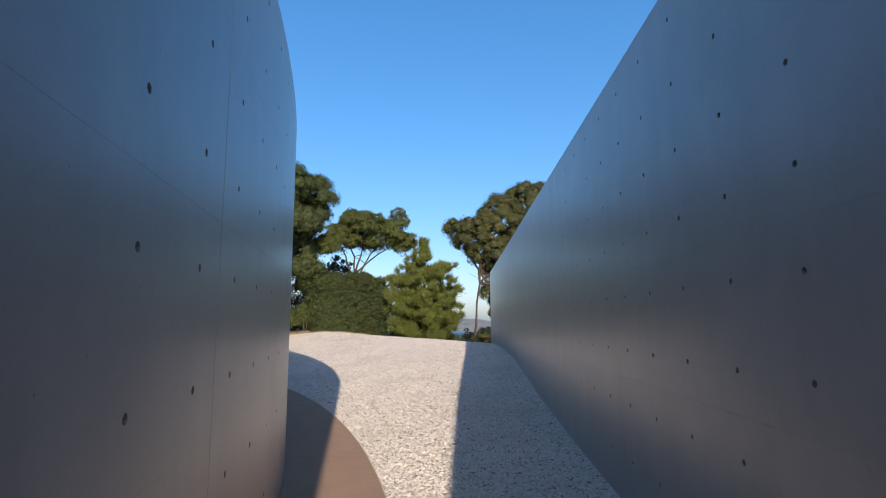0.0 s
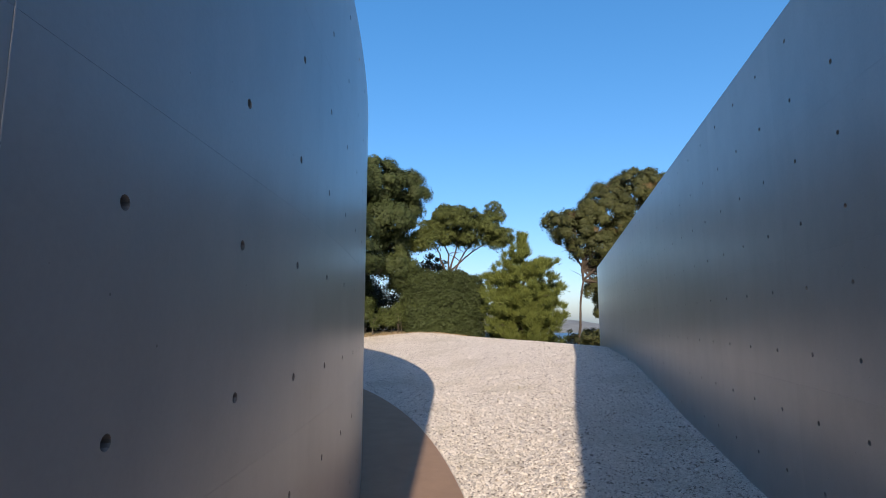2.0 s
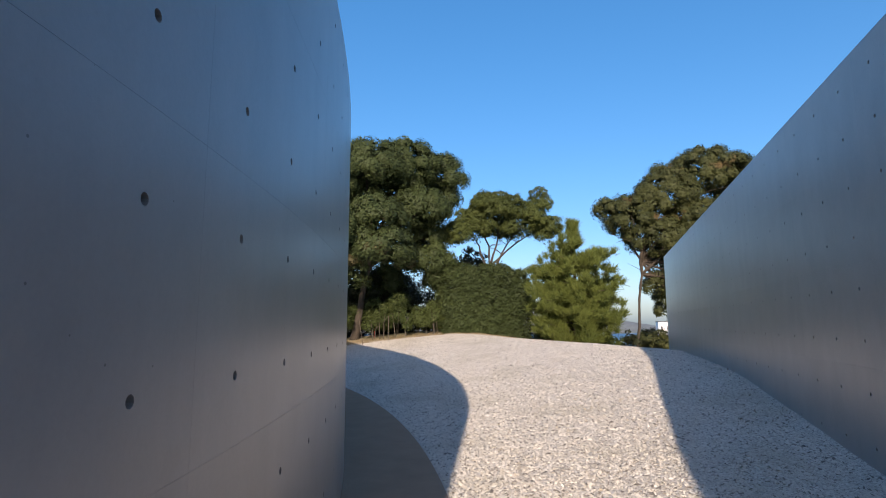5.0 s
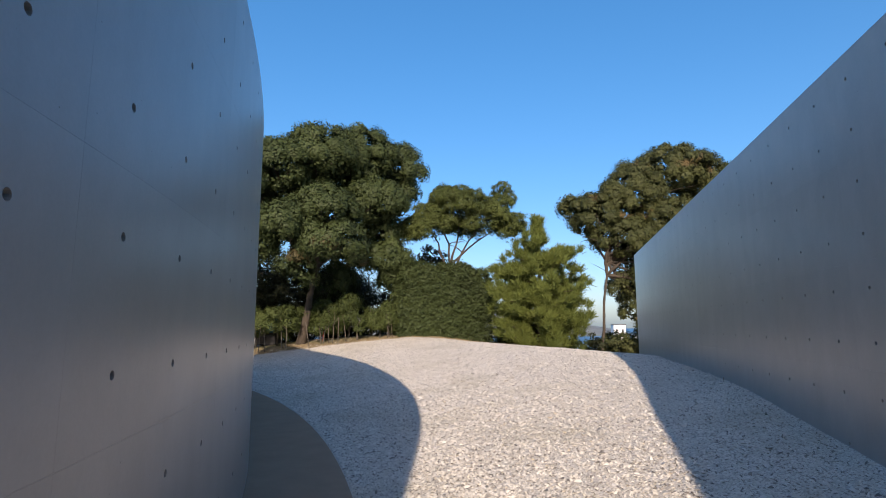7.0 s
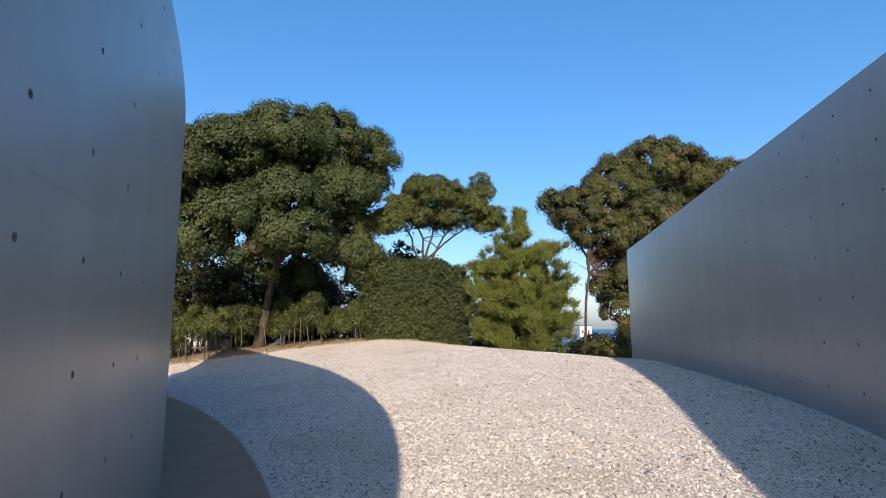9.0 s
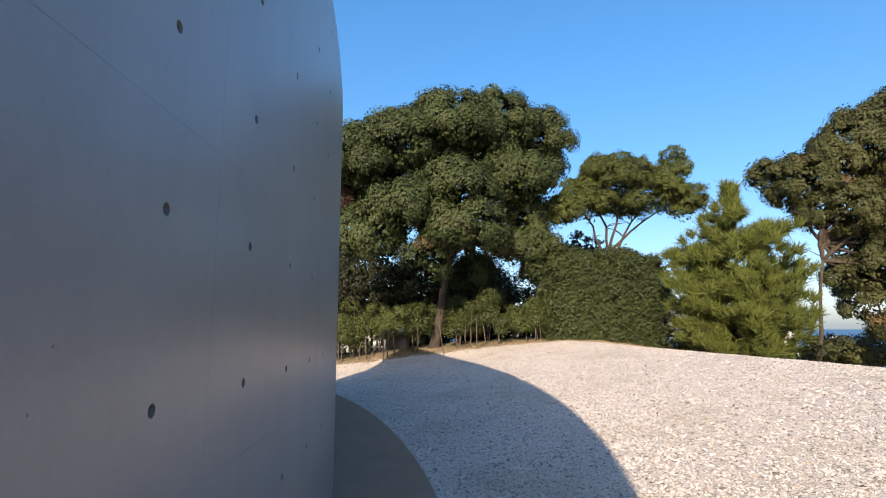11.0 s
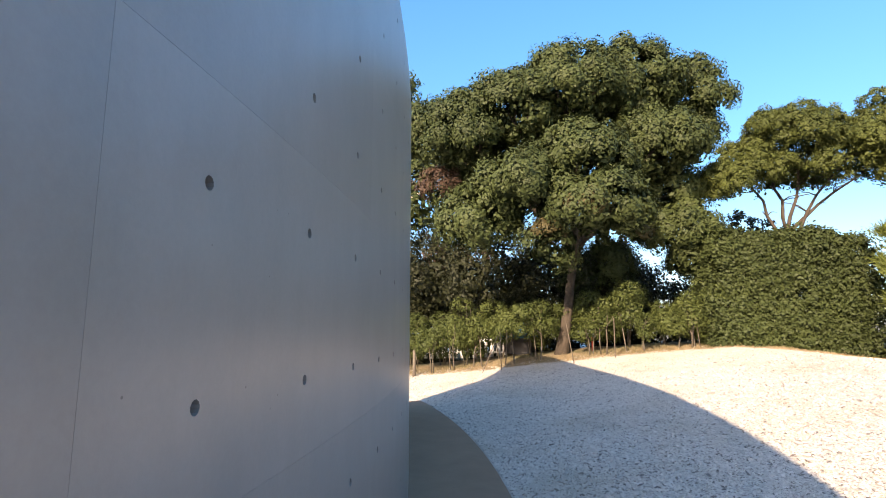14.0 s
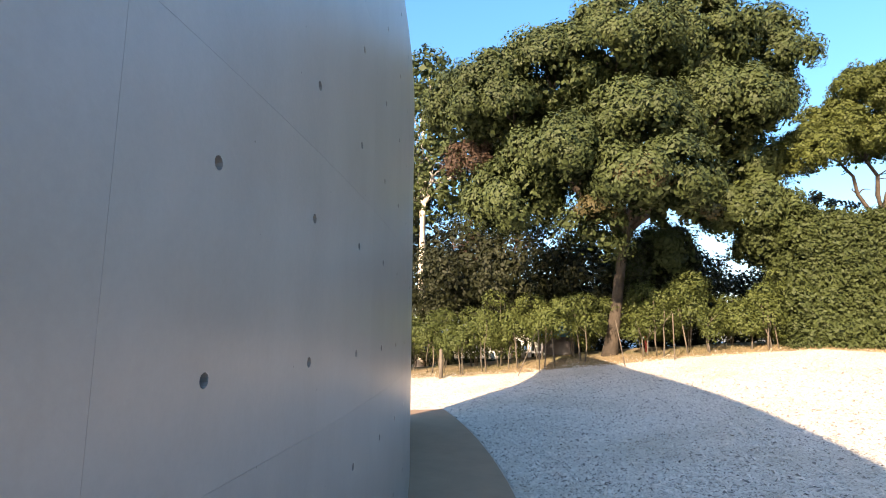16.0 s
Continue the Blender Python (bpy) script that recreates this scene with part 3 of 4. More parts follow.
UMB = [(-0.3, 26.8, 6.2, 0.98, 0.9), (0.7, 27.0, 6.9, 1.36, 0.95), (2.0, 27.6, 6.5, 1.29, 0.95), (3.1, 28.1, 6.1, 0.79, 0.76), (-0.8, 26.3, 5.7, 0.63, 0.6), (1.3, 27.7, 6.2, 1.64, 0.68), (2.9, 27.8, 7.4, 0.34, 0.71)]
UMB = [(x, y, z - 0.18, r, h) for x, y, z, r, h in UMB]
tree("umbrella_tree", (0.45, 27.6), (0.45, 27.6, 4.2), UMB, BARK, LEAF_UMB, "umbrella-shaped tree with bare forked limbs and yellow-green crown", 0.15, per=80, size=0.034, limb=0.06, tufted=True, bough=(0.68, 0.38, 0.32), gap=0.22, clump=0.14, fill=9, under=-0.6, inset=0.74,
     limbs=[(-0.7, 27.3, 6.2, 0.5, 0.4), (0.3, 27.2, 6.5, 0.6, 0.4), (1.2, 27.6, 6.6, 0.6, 0.4), (2.2, 28.0, 6.4, 0.6, 0.4), (2.9, 28.3, 6.1, 0.4, 0.3)])

RIGHT = [(7.8, 29.8, 6.9, 1.39, 1.16), (9.7, 29.9, 8.2, 1.62, 1.34), (11.7, 30.1, 9.2, 1.85, 1.39), (13.7, 31.0, 8.9, 1.66, 1.42),
       (16.3, 32.1, 8.2, 2.06, 2.06), (9.2, 29.7, 5.7, 1.54, 1.18), (11.4, 30.0, 6.4, 1.92, 1.47), (6.7, 30.1, 7.2, 0.76, 0.71),
       (11.0, 31.3, 4.1, 1.30, 1.18), (10.7, 32.0, 2.5, 1.45, 1.21), (14.3, 32.0, 6.3, 2.06, 2.06), (11.1, 31.7, 1.3, 0.95, 0.95),
       (9.3, 31.1, 3.4, 0.71, 0.57),
         (14.2, 31.2, 4.2, 1.9, 1.8), (12.6, 31.4, 2.6, 1.4, 1.5), (15.5, 31.5, 2.6, 1.8, 1.6)]
RIGHT += [(8.8, 29.8, 7.5, 1.25, 1.0), (8.3, 30.0, 6.1, 1.1, 0.9), (10.1, 31.0, 3.6, 1.1, 1.2), (9.9, 31.2, 4.9, 1.0, 0.9)]
tree("olive_tree", (7.9, 30.5), (8.3, 30.2, 4.6), RIGHT, BARK, LEAF_RIGHT, "tall leaning evergreen tree with slender dark trunk and olive-green crown", 0.085, per=300, size=0.055, limb=0.07, lean=0.5, tufted=True, gap=0.68, clump=0.42, fill=10)

LEFTW = [(-13.3, 28.5, 11.6, 0.9, 1.1), (-12.4, 27.9, 7.4, 1.26, 1.89), (-10.6, 28.2, 7.6, 1.20, 1.40), (-13.6, 27.9, 8.7, 1.6, 1.99), (-14.5, 27.5, 6.5, 1.6, 1.6)]
tree("broadleaf_tree", (-12.9, 27.4), (-12.7, 27.3, 6.0), LEFTW, BARK_WHITE, LEAF_BIG, "evergreen tree with pale bare forked trunk behind the shrubs", 0.16, density=7, per=20, spread=0.34, size=0.09, limb=0.08)
tree("russet_tree", (-9.8, 28.6), (-9.6, 28.6, 3.6), [(-9.4, 28.2, 6.0, 1.1, 1.2), (-10.4, 28.4, 4.6, 1.2, 1.1), (-8.6, 28.6, 4.8, 1.0, 1.0)], BARK, LEAF_RED, "thin tree with sparse russet-brown leaves", 0.1, density=5, per=14, spread=0.35, size=0.07, limb=0.05, inner=0)
# these two trees share the leaf colour with shade painted in
tree("dark_tree", (-14.0, 31.6), (-14.0, 31.6, 3.4), [(-14.3, 31.6, 5.0, 1.6, 1.5), (-13.0, 32.0, 3.6, 1.4, 1.2), (-15.6, 31.2, 3.8, 1.5, 1.4)], BARK, LEAF_SHADED, "dark evergreen tree standing behind the pale-trunked tree", 0.12, density=7, per=18, spread=0.3, size=0.08, limb=0.05)
tree("dark_tree", (-0.5, 31.0), (-0.5, 31.0, 4.0), [(-0.5, 31.0, 5.0, 0.74, 0.5), (-1.6, 31.4, 4.4, 0.8, 0.6)], BARK, LEAF_SHADED, "small dark evergreen tree seen behind the hedge", 0.1, density=7, per=18, spread=0.25, size=0.08, limb=0.05)


def pine():
    x, y = 4.0, 25.2
    z = float(ground_z(x, y)) - 0.1
    ob = empty("young_pine", x, y, z)
    top = Vector((0, -0.2, 5.7 - z))
    bm = bmesh.new()
    tube(bm, limb_points((0, 0, 0), top, 0.06, 7), [0.1 * (1 - 0.85 * k / 7) for k in range(8)], 8)
    part("trunk", bm, BARK, ob, smooth=True)
    tips, dirs = [], []
    for lev in np.linspace(0.02, 1.0, 19):
        h = lev * top.z
        reach = float(np.interp(lev, [0, 0.12, 0.35, 0.55, 0.7, 0.8, 0.86, 1.0], [1.5, 1.75, 1.85, 1.65, 1.3, 0.85, 0.42, 0.2]))
        for k in range(max(4, int(11 * (1 - lev) + 4))):
            t = rng.uniform(0, 2 * math.pi)
            rr = reach * rng.uniform(0.7, 1.12)
            a = Vector((0, -0.2 * lev, h * 0.97))
            b = a + Vector((math.cos(t) * rr, math.sin(t) * rr, rng.uniform(0.05, 0.4) * rr + 0.05))
            pts = limb_points(a, b, 0.06, 3)
            bm = bmesh.new()
            tube(bm, pts, [0.022, 0.017, 0.012, 0.006], 4)
            part("branch", bm, BARK, ob, smooth=True)
            for w in np.linspace(0.3, 1.0, max(2, int(rr * 4))):
                q = a.lerp(b, w) + Vector((rng.normal(), rng.normal(), rng.normal())) * 0.07
                tips.append(q)
                dirs.append((b - a).normalized() * 0.5 + Vector((0, 0, 0.7)))
    tips, dirs = np.array(tips), np.array(dirs)
    per = 100
    n = len(tips) * per
    c, d = np.repeat(tips, per, 0), np.repeat(dirs, per, 0)
    v = d + rng.normal(size=(n, 3)) * 0.62
    v /= np.linalg.norm(v, axis=1, keepdims=True)
    ln = rng.uniform(0.14, 0.34, (n, 1))
    s = np.cross(v, rng.normal(size=(n, 3)))
    s /= np.linalg.norm(s, axis=1, keepdims=True)
    root = c + rng.normal(size=(n, 3)) * 0.05
    vv = np.stack([root - s * 0.012, root + s * 0.012, root + v * ln + s * 0.004, root + v * ln - s * 0.004], 1).reshape(-1, 3)
    array_mesh("needles", vv, quads(vv), LEAF_PINE, ob)
    tagged(ob, "bushy young pine with bright yellow-green needle tufts", "pine tree")


pine()

def hedge():
    """A clipped block of leaves, 3.9 m long, its faces slightly wavy and its corners rounded."""
    cx, cy, half, deep, low, high = 0.15, 26.65, 1.95, 0.6, 0.5, 3.95
    z0 = float(ground_z(cx, cy))
    ob = empty("tall_hedge", cx, cy, z0)
    turn = Vector((0.963, 0.27, 0))
    back = Vector((-0.27, 0.963, 0))
    for k in range(7):
        bm = bmesh.new()
        b = turn * (k - 3) * 0.55
        tube(bm, limb_points(b + Vector((0, 0, -0.2)), b + Vector((0, 0, 2.7)), 0.1, 4), [0.05, 0.04, 0.035, 0.03, 0.02], 6)
        part("stem", bm, BARK, ob)
    P, N = [], []
    for face, (n, wide, tall) in (("front", (230, half, 1)), ("back", (90, half, 1)), ("top", (80, half, deep)), ("end", (50, deep, 1)), ("start", (50, deep, 1))):
        u, w = rng.uniform(-1, 1, n * 3), rng.uniform(0, 1, n * 3)
        zz = low + (high - low) * w
        if face in ("front", "back"):
            sgn = -1 if face == "front" else 1
            l, d, nv = u * half, np.full(n * 3, sgn * deep), back * sgn
        elif face == "top":
            l, d, zz, nv = u * half, (2 * w - 1) * deep, np.full(n * 3, high), Vector((0, 0, 1))
        else:
            sgn = 1 if face == "end" else -1
            l, d, nv = np.full(n * 3, sgn * half), u * deep, turn * sgn
        # rounded shoulders, a lower far end, a gently wavy face
        r = np.clip((zz - (high - 0.5)) / 0.5, 0, 1)
        d = d * (1 - 0.3 * r * r) + 0.06 * np.sin(l * 4 + zz * 3) + rng.normal(size=n * 3) * 0.1
        zz = zz + rng.normal(size=n * 3) * 0.06 + 0.09 * np.sin(l * 3.1) + 0.05 * np.sin(l * 7.7 + 1) - 0.22 * np.clip(l - 1.0, 0, 2) * (zz / high)
        l = l * (1 - 0.05 * r)
        P.append(np.stack([l * turn.x + d * back.x, l * turn.y + d * back.y, zz - z0], -1))
        N.append(np.tile(np.array(nv) * 0.8 + np.array([0, 0, 0.45]), (n * 3, 1)))
    P, N = np.concatenate(P), unit(np.concatenate(N))
    v = np.concatenate([tuft_leaves(P, N, 0.2 * rng.uniform(0.4, 1.6, len(P)), 34, 0.05, 0.45, 0.9, loose=0.5), leaf_cloud(P * np.array([0.88, 0.88, 0.95]), N, 18, 0.2, 0.05, 0.5, 0.1, 1.0), leaf_cloud(P * np.array([0.74, 0.74, 0.9]), N, 20, 0.25, 0.06, 0.5, 0.1, 1.0)])
    array_mesh("foliage", v, quads(v), LEAF_HEDGE, ob)
    tagged(ob, "tall dense clipped evergreen hedge, leafy to the ground", "hedge")


hedge()


def shrub(x, y, height, wide, bare=0.4, stems=3, label="young leafy shrub with bare pale stems at the foot"):
    z = float(ground_z(x, y)) - 0.03
    ob = empty("shrub", x, y, z)
    for k in range(stems):
        bm = bmesh.new()
        t = rng.uniform(0, 6.28)
        foot = Vector((math.cos(t), math.sin(t), 0)) * rng.uniform(0.02, 0.14)
        tip = Vector((math.cos(t) * wide * 0.4, math.sin(t) * wide * 0.4, height * rng.uniform(0.7, 0.9)))
        pts = limb_points(foot, tip, 0.06, 4)
        tube(bm, pts, [0.02, 0.017, 0.014, 0.01, 0.006], 6)
        tube(bm, limb_points(pts[2], pts[2] + Vector((rng.normal() * 0.25, rng.normal() * 0.25, 0.35)), 0.04, 3), [0.012, 0.01, 0.008, 0.004], 4)
        part("stem", bm, BARK_PALE, ob, smooth=True)
    lobes = []
    for k in range(8):
        r = wide * rng.uniform(0.4, 0.65)
        lobes.append((x + rng.normal() * wide * 0.35, y + rng.normal() * wide * 0.3, z + height * (bare + (1 - bare) * rng.uniform(0.15, 0.85)), r, r * 0.7))
    tufted_crown(lobes, LEAF_SHRUB, ob, 0.24, 0.16, 42, 0.036, 5, "foliage", 0.6, under=-0.7, skip=0.15)
    return tagged(ob, label, "shrub", "shrubs along the gravel edge")


def shrub_row():
    for x in np.arange(-13.6, -1.2, 0.5):
        if -5.75 < x < -5.2 or rng.random() < 0.15:
            continue
        yb = float(gravel_edge(x)) + 0.3 + rng.uniform(-0.2, 0.2)
        shrub(x + rng.uniform(-0.15, 0.15), yb, rng.uniform(0.95, 2.0), rng.uniform(0.3, 0.58), rng.uniform(0.25, 0.5), int(rng.integers(1, 3)))
    for x in np.arange(-13.8, -1.0, 0.9):
        yb = float(gravel_edge(x)) + 1.25 + rng.uniform(-0.25, 0.25)
        shrub(x, yb, rng.uniform(1.25, 2.2), rng.uniform(0.5, 0.85), 0.08, 3, "dense dark leafy shrub in the second row")


shrub_row()


def woods():
    """Undergrowth behind the shrubs that closes the view below the crowns, its shade put into the leaf colour."""
    lobes = []
    for x in np.arange(-24, 0.5, 1.3):
        yb = float(gravel_edge(x)) + 5.2
        lobes.append((x, yb + rng.uniform(-0.5, 1.5), 1.6, 1.3, 1.6))
        if not -5.4 < x < -2.2:
            lobes.append((x + 0.5, yb + 2.5, 3.0 + rng.uniform(-0.6, 0.6), 1.3, 1.4))
    # extra near-black lobes paint the dark hollow under the big crown
    lobes += [(-6.2, 27.2, 3.0, 1.7, 1.2), (-8.3, 26.4, 3.3, 1.6, 1.3), (-4.4, 27.9, 2.7, 1.3, 0.9), (-10.3, 26.2, 3.4, 1.5, 1.3)]
    ob = empty("undergrowth", -8, 31, 0)
    crown_mesh(lobes, LEAF_SHADED, ob, 6, 44, 0.4, 0.06, 0.4, "foliage")
    tagged(ob, "dark undergrowth in the shade behind the shrubs", "undergrowth", kind="stuff")


woods()


# ---------------------------------------------------------------- far distance
def hill():
    bm = bmesh.new()
    ridge = [(-900, 20), (-500, 48), (-120, 38), (60, 30), (150, 44), (235, 50), (290, 28), (340, 12), (430, 4), (520, -10)]
    prev = None
    for x in np.linspace(-900, 520, 90):
        h = float(np.interp(x, [r[0] for r in ridge], [r[1] for r in ridge])) + 3 * noise.noise((x * 0.02, 0, 0)) + 1.5 * noise.noise((x * 0.07, 3, 0))
        col = [bm.verts.new((x, 1730 - 260 + 40 * noise.noise((x * 0.01, 9, 0)), -29)), bm.verts.new((x, 1730 - 110, -29 + (h + 29) * 0.62 + 4 * noise.noise((x * 0.04, 1, 5)))), bm.verts.new((x, 1730, h)), bm.verts.new((x, 2000, -29))]
        if prev:
            for k in range(3):
                bm.faces.new((prev[k], col[k], col[k + 1], prev[k + 1]))
        prev = col
    tagged(link("backdrop", bm, HILL, smooth=True), "distant wooded headland across the bay", "hill", kind="structure")


hill()


def box(bm, x0, y0, z0, x1, y1, z1, bevel=0.0):
    v = [bm.verts.new((x, y, z)) for x in (x0, x1) for y in (y0, y1) for z in (z0, z1)]
    f = [bm.faces.new([v[i] for i in q]) for q in ((0, 1, 3, 2), (4, 6, 7, 5), (0, 4, 5, 1), (2, 3, 7, 6), (0, 2, 6, 4), (1, 5, 7, 3))]
    if bevel:
        e = list({e for q in f for e in q.edges})
        bmesh.ops.bevel(bm, geom=e, offset=bevel, segments=2, affect="EDGES")


def far_house(x, y, w, d, h):
    ob = empty("house", x, y, -28)
    bm = bmesh.new()
    box(bm, -w / 2, -d / 2, 0, w / 2, d / 2, h)
    part("wall", bm, WHITE, ob)
    bm = bmesh.new()
    box(bm, -w / 2 - 0.4, -d / 2 - 0.4, h, w / 2 + 0.4, d / 2 + 0.4, h + 0.8)
    part("roof", bm, DARK, ob, "dark flat roof")
    for k in range(max(2, int(w / 5))):
        bm = bmesh.new()
        cx = -w / 2 + (k + 0.5) * w / max(2, int(w / 5))
        box(bm, cx - 1, -d / 2 - 0.15, h * 0.72, cx + 1, -d / 2, h * 0.85)
        part("window", bm, DARK, ob)
    tagged(ob, "distant white building by the shore", "building", "buildings by the shore")


for hx, hy, hw, hd, hh in ((186, 600, 13, 9, 29.5), (196, 620, 7, 7, 19), (214, 620, 8, 7, 18.5), (240, 640, 8, 8, 19)):
    far_house(hx, hy, hw, hd, hh)


def low_bush(x, y, z, r, h, mat, label):
    ob = empty("bush", x, y, float(ground_z(x, y)) - 0.05)
    bm = bmesh.new()
    tube(bm, limb_points((0, 0, 0), (0.05, 0, max(0.2, z - ob.location.z)), 0.03, 3), [0.04, 0.03, 0.025, 0.015], 6)
    part("stem", bm, BARK, ob)
    lobes = [(x + rng.normal() * r * 0.4, y + rng.normal() * r * 0.4, z + rng.uniform(-0.3, 0.2) * h, r * rng.uniform(0.5, 0.8), h * rng.uniform(0.5, 0.9)) for _ in range(5)]
    crown_mesh(lobes, mat, ob, 7, 30, 0.22, 0.055, 0.3, "foliage")
    tagged(ob, label, "bush")


for bx, by, bz, br, bh in ((11.2, 35.5, 0.25, 1.5, 0.7), (13.4, 36.9, 0.3, 1.5, 0.8), (9.9, 34.2, 0.45, 1.3, 0.75), (15.5, 37.5, 0.3, 1.5, 0.8), (12.3, 38.5, 0.2, 1.6, 0.8)):
    low_bush(bx, by, bz, br, bh, LEAF_RIGHT, "rounded green bush beyond the gravel crest")
for bx, by, bz, br, bh in ((5.6, 29.5, 0.35, 0.8, 0.5), (6.7, 30.4, 0.3, 0.8, 0.5)):
    low_bush(bx, by, bz, br, bh, LEAF_UMB, "low yellowish bush beside the young pine")
# this bush takes the shade-darkened leaf colour too
low_bush(7.4, 29.6, 0.5, 0.4, 0.7, LEAF_SHADED, "small dark bush at the foot of the slender tree")
low_bush(2.9, 26.6, 0.9, 0.5, 0.45, LEAF_UMB, "low yellowish bush between hedge and pine")
low_bush(3.1, 28.6, 0.7, 0.7, 0.5, LEAF_UMB, "low yellowish bush between hedge and pine")


def bench():
    x, y = 2.15, 27.3
    z = float(ground_z(x, y))
    ob = empty("garden_bench", x, y, z)
    top = 1.08 - z
    for k in range(3):
        bm = bmesh.new()
        box(bm, -0.55, -0.25 + k * 0.15, top - 0.12, 0.55, -0.12 + k * 0.15, top - 0.08, 0.008)
        part("seat_slat", bm, DARK, ob)
    for k in range(2):
        bm = bmesh.new()
        box(bm, -0.55, 0.22, top + 0.05 + k * 0.14, 0.55, 0.26, top + 0.15 + k * 0.14, 0.008)
        part("back_slat", bm, DARK, ob)
    for sx in (-0.48, 0.44):
        for sy in (-0.22, 0.2):
            bm = bmesh.new()
            box(bm, sx, sy, -0.1, sx + 0.05, sy + 0.05, top - 0.12 if sy < 0 else top + 0.3)
            part("leg", bm, DARK, ob)
    tagged(ob, "dark weathered slatted bench at the end of the hedge", "bench")


bench()


def bare_sapling():
    x, y = 2.75, 27.2
    z = float(ground_z(x, y)) - 0.1
    ob = empty("bare_sapling", x, y, z)
    bm = bmesh.new()
    pts = limb_points((0, 0, 0), (-0.75, 0.1, 2.3), 0.25, 6)
    tube(bm, pts, [0.035, 0.03, 0.026, 0.022, 0.018, 0.012, 0.006], 6)
    part("trunk", bm, BARK, ob, smooth=True)
    for i in range(2, 6):
        for _ in range(3):
            bm = bmesh.new()
            tube(bm, limb_points(pts[i], pts[i] + Vector((rng.normal() * 0.45, rng.normal() * 0.2, abs(rng.normal()) * 0.5 + 0.1)), 0.06, 3), [0.012, 0.009, 0.006, 0.003], 4)
            part("twig", bm, BARK, ob)
    tagged(ob, "thin leaning leafless sapling beside the hedge", "sapling")


bare_sapling()


# ---------------------------------------------------------------- behind the shrubs
def picket_fence():
    x, y = -9.3, 26.8
    z = float(ground_z(x, y))
    ob = empty("picket_fence", x, y, z)
    along = Vector((0.83, 0.55, 0)).normalized()
    turn = math.atan2(along.y, along.x)
    for k in range(14):
        p = along * (k - 7) * 0.21
        bm = bmesh.new()
        box(bm, -0.055, -0.012, 0.05, 0.055, 0.012, 0.78 + 0.03 * math.sin(k * 2.1), 0.004)
        o = part("picket", bm, WHITE, ob)
        o.location, o.rotation_euler = p, (0, 0, turn)
    for h in (0.22, 0.6):
        bm = bmesh.new()
        box(bm, -1.55, 0.013, h, 1.35, 0.04, h + 0.07)
        o = part("rail", bm, WHITE, ob)
        o.rotation_euler = (0, 0, turn)
    tagged(ob, "weathered white picket fence behind the shrubs", "fence")


picket_fence()


def tarp():
    x, y = -7.2, 26.2
    z = float(ground_z(x, y))
    ob = empty("covered_stack", x, y, z)
    bm = bmesh.new()
    box(bm, -0.45, -0.3, 0, 0.45, 0.3, 0.95, 0.05)
    for v in bm.verts:
        v.co += Vector((noise.noise(v.co * 3), noise.noise(v.co * 3 + Vector((5, 0, 0))), noise.noise(v.co * 3 + Vector((0, 5, 0))))) * 0.08
    part("stack", bm, DARK, ob)
    bm = bmesh.new()
    bmesh.ops.create_grid(bm, x_segments=14, y_segments=12, size=1.0)
    for v in bm.verts:
        gx, gy = v.co.x, v.co.y
        edge = max(abs(gx), abs(gy))
        drop = max(0, edge - 0.6) * 1.3
        v.co = Vector((gx * (0.62 - 0.1 * max(0, edge - 0.6)), gy * 0.45, 1.02 - drop + 0.07 * noise.noise((gx * 3, gy * 3, 1))))
    bmesh.ops.solidify(bm, geom=bm.faces[:], thickness=0.01)
    part("cover", bm, BLUE, ob, "crumpled blue plastic sheet", True)
    tagged(ob, "stack under a crumpled blue plastic sheet in the undergrowth", "covered stack")


tarp()


def post(name, x, y, h, r, mat, label, lean=(0, 0), cat="stake", grp=""):
    z = float(ground_z(x, y)) - 0.1
    ob = empty(name, x, y, z)
    bm = bmesh.new()
    tube(bm, [Vector((0, 0, 0)), Vector((lean[0] * 0.5, lean[1] * 0.5, h * 0.5)), Vector((lean[0], lean[1], h - 0.02)), Vector((lean[0], lean[1], h))], [r, r * 0.97, r * 0.95, r * 0.7], 8)
    part("shaft", bm, mat, ob, smooth=True)
    tagged(ob, label, cat, grp)


post("wooden_post", -9.35, 23.25, 0.85, 0.05, BARK_PALE, "short weathered round wooden post at the gravel edge", cat="post")
post("red_marker", -4.75, 25.6, 0.5, 0.025, RED, "small red painted marker post among the shrubs", cat="marker post")
for px, py, lx in ((-7.4, 23.6, 0.5), (-6.9, 23.9, -0.05), (-4.9, 24.1, -0.2), (-3.9, 24.4, 0.0), (-2.1, 25.3, 0.05), (-1.9, 25.4, -0.1), (-1.2, 25.7, 0.02)):
    post("stake", px, py, 1.15, 0.012, STAKE, "thin bare wooden stake propping a young shrub", (lx, 0.05), "stake", "stakes among the shrubs")


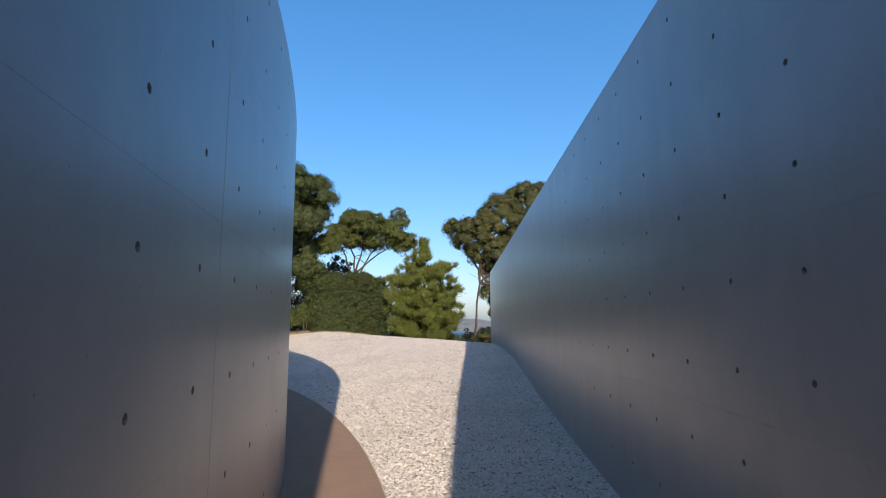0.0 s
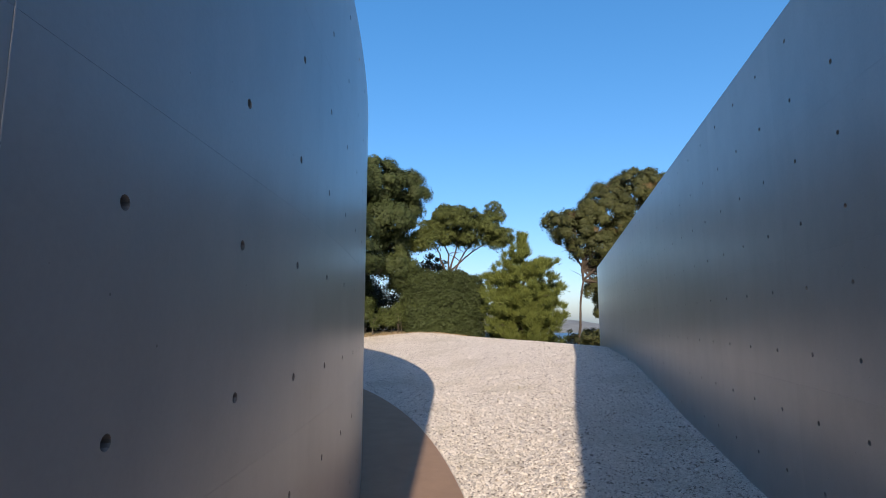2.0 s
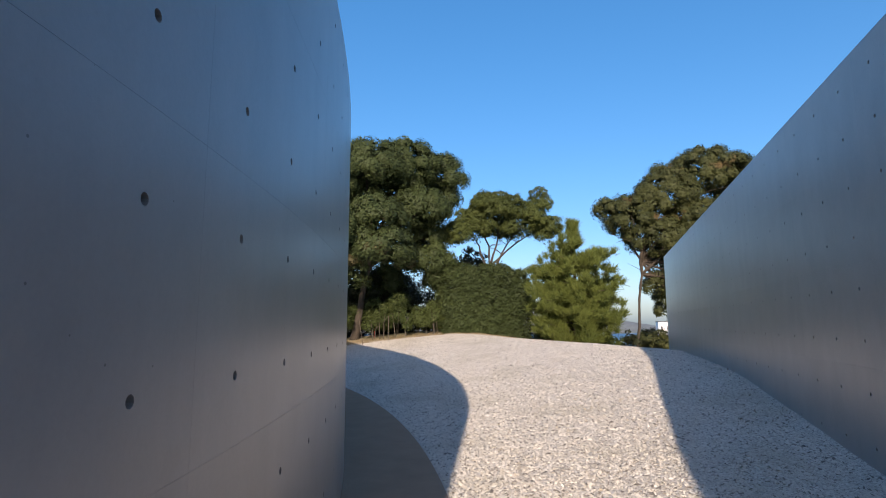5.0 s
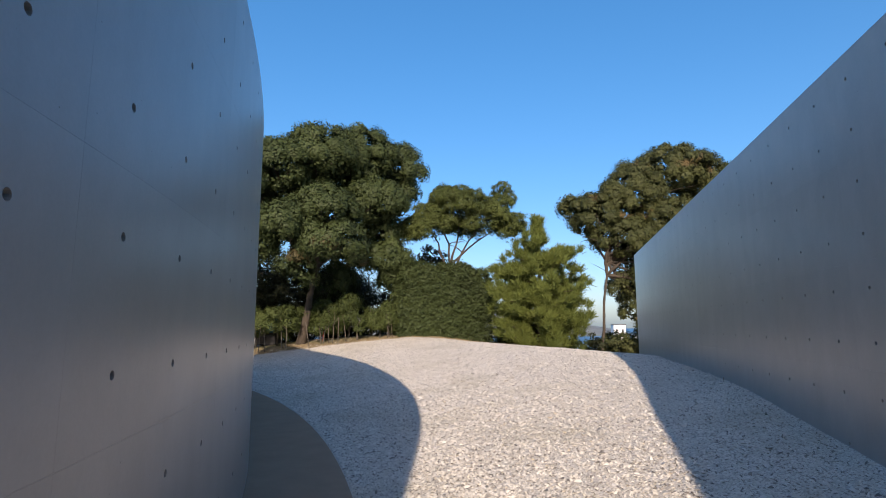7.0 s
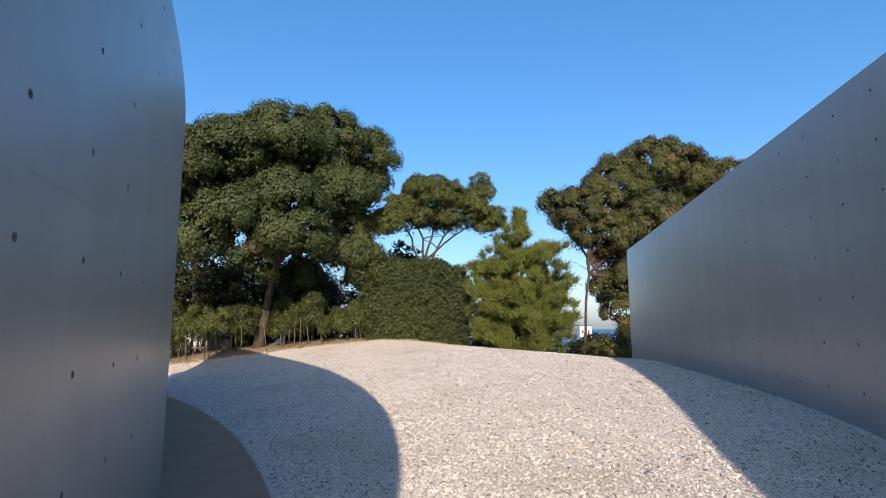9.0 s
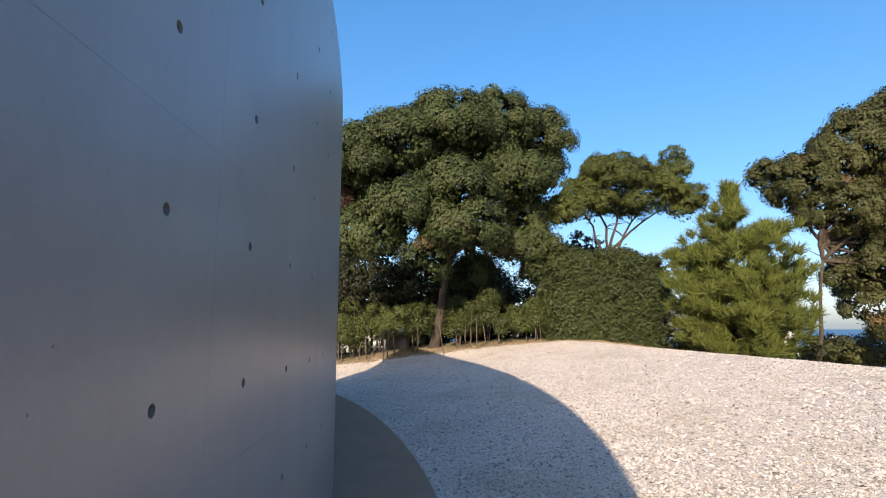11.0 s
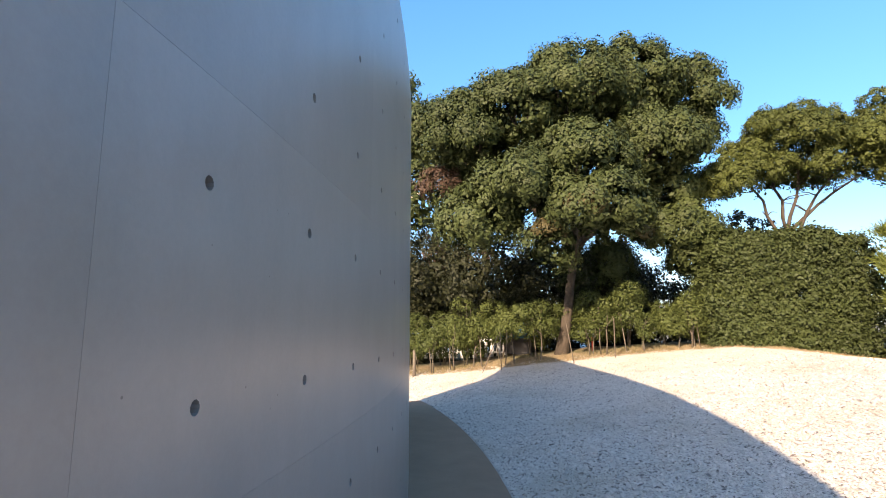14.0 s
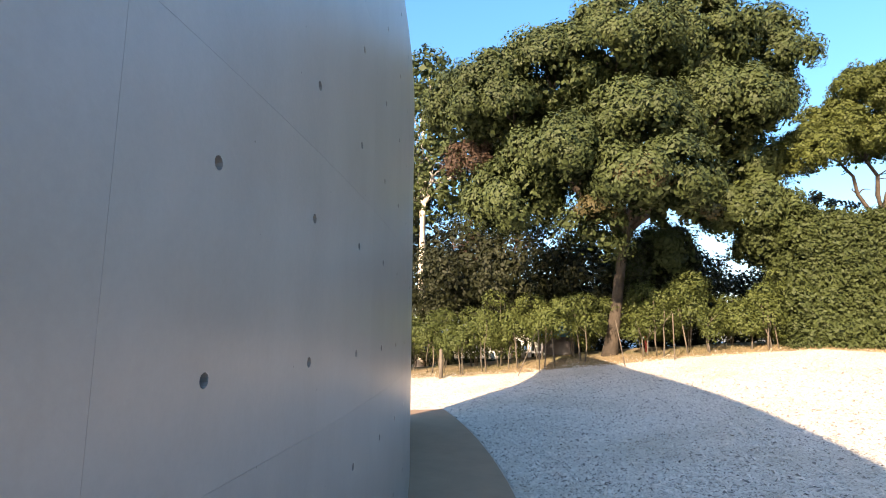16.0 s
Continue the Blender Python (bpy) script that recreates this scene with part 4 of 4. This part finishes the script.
# ---------------------------------------------------------------- loose ground cover
def gravel_stones():
    """Angular flat chips over the mound, thick beside the path and thinner farther off."""
    n = 540000
    ang = np.radians(rng.uniform(-9, 60, n))
    rho = 0.96 + 10.5 * rng.random(n) ** 1.7
    x, y = CX + (RAD + rho) * np.cos(ang), CY + (RAD + rho) * np.sin(ang)
    past = rng.random(n) < 0.035
    ang = np.where(past, np.radians(44.7 + (ang - np.radians(-9)) * 13), ang)
    rho = np.where(past, rho - 3.5 * rng.random(n), rho)
    x, y = CX + (RAD + rho) * np.cos(ang), CY + (RAD + rho) * np.sin(ang)
    d = (RX0 + RSLOPE * y - x) / math.hypot(1, RSLOPE)
    keep = ((d > 0.03) | (y > 21.7)) & (y < gravel_edge(x) + 0.3 * rng.normal(size=n)) & (rng.random(n) < np.interp(rho, [0.9, 3, 5, 8, 11], [1, 0.95, 0.75, 0.6, 0.5]))
    keep &= rng.random(n) < np.interp(y, [-3, 3, 12, 20, 28], [0.8, 1, 1, 0.85, 0.7])
    x, y = x[keep], y[keep]
    n = len(x)
    z = ground_z(x, y)
    s = rng.uniform(0.007, 0.0135, (n, 1, 1)) * np.where(rng.random((n, 1, 1)) > 0.9, 1.7, 1.0)
    base = np.array([[1.9, 0.2, 0], [0.1, 0.75, 0], [-1.8, 0, 0], [-0.1, -0.75, 0], [0.15, 0.1, 0.75]])
    v = base[None] * rng.uniform(0.55, 1.3, (n, 5, 3)) + rng.normal(size=(n, 5, 3)) * 0.16
    t = rng.uniform(0, 6.283, n)
    a, b = rng.normal(size=n) * 0.31, rng.normal(size=n) * 0.31
    c, si = np.cos(t)[:, None], np.sin(t)[:, None]
    vx, vy = v[..., 0] * c - v[..., 1] * si, v[..., 0] * si + v[..., 1] * c
    vz = v[..., 2] + vx * a[:, None] + vy * b[:, None]
    v = np.stack([vx, vy, vz], -1) * s + np.stack([x, y, z + 0.005], -1)[:, None]
    f = np.array([[0, 1, 4], [1, 2, 4], [2, 3, 4], [3, 0, 4]])
    faces = (np.arange(n)[:, None, None] * 5 + f[None]).reshape(-1, 3)
    ob = array_mesh("gravel", v.reshape(-1, 3), faces, STONE)
    tagged(ob, "loose white crushed stone chips covering the mound", "gravel", kind="stuff")


gravel_stones()


def dry_grass():
    n = 26000
    x = rng.uniform(-16, 4.5, n)
    y = gravel_edge(x) + np.abs(rng.normal(size=n)) * 0.55 - 0.15
    z = ground_z(x, y)
    h = rng.uniform(0.015, 0.055, n)[:, None] * (1 + (rng.random(n) > 0.97)[:, None] * 1.2)
    t = rng.uniform(0, 6.283, n)
    side = np.stack([np.cos(t), np.sin(t), t * 0], -1) * 0.006
    root = np.stack([x, y, z - 0.01], -1)
    tip = root + np.stack([rng.normal(size=n) * 0.9, rng.normal(size=n) * 0.9, np.ones(n)], -1) * h
    v = np.stack([root - side, root + side, tip + side * 0.3, tip - side * 0.3], 1).reshape(-1, 3)
    ob = array_mesh("dry_grass", v, quads(v), DRY_GRASS)
    tagged(ob, "short dry brown grass along the gravel edge", "grass", kind="stuff")


dry_grass()
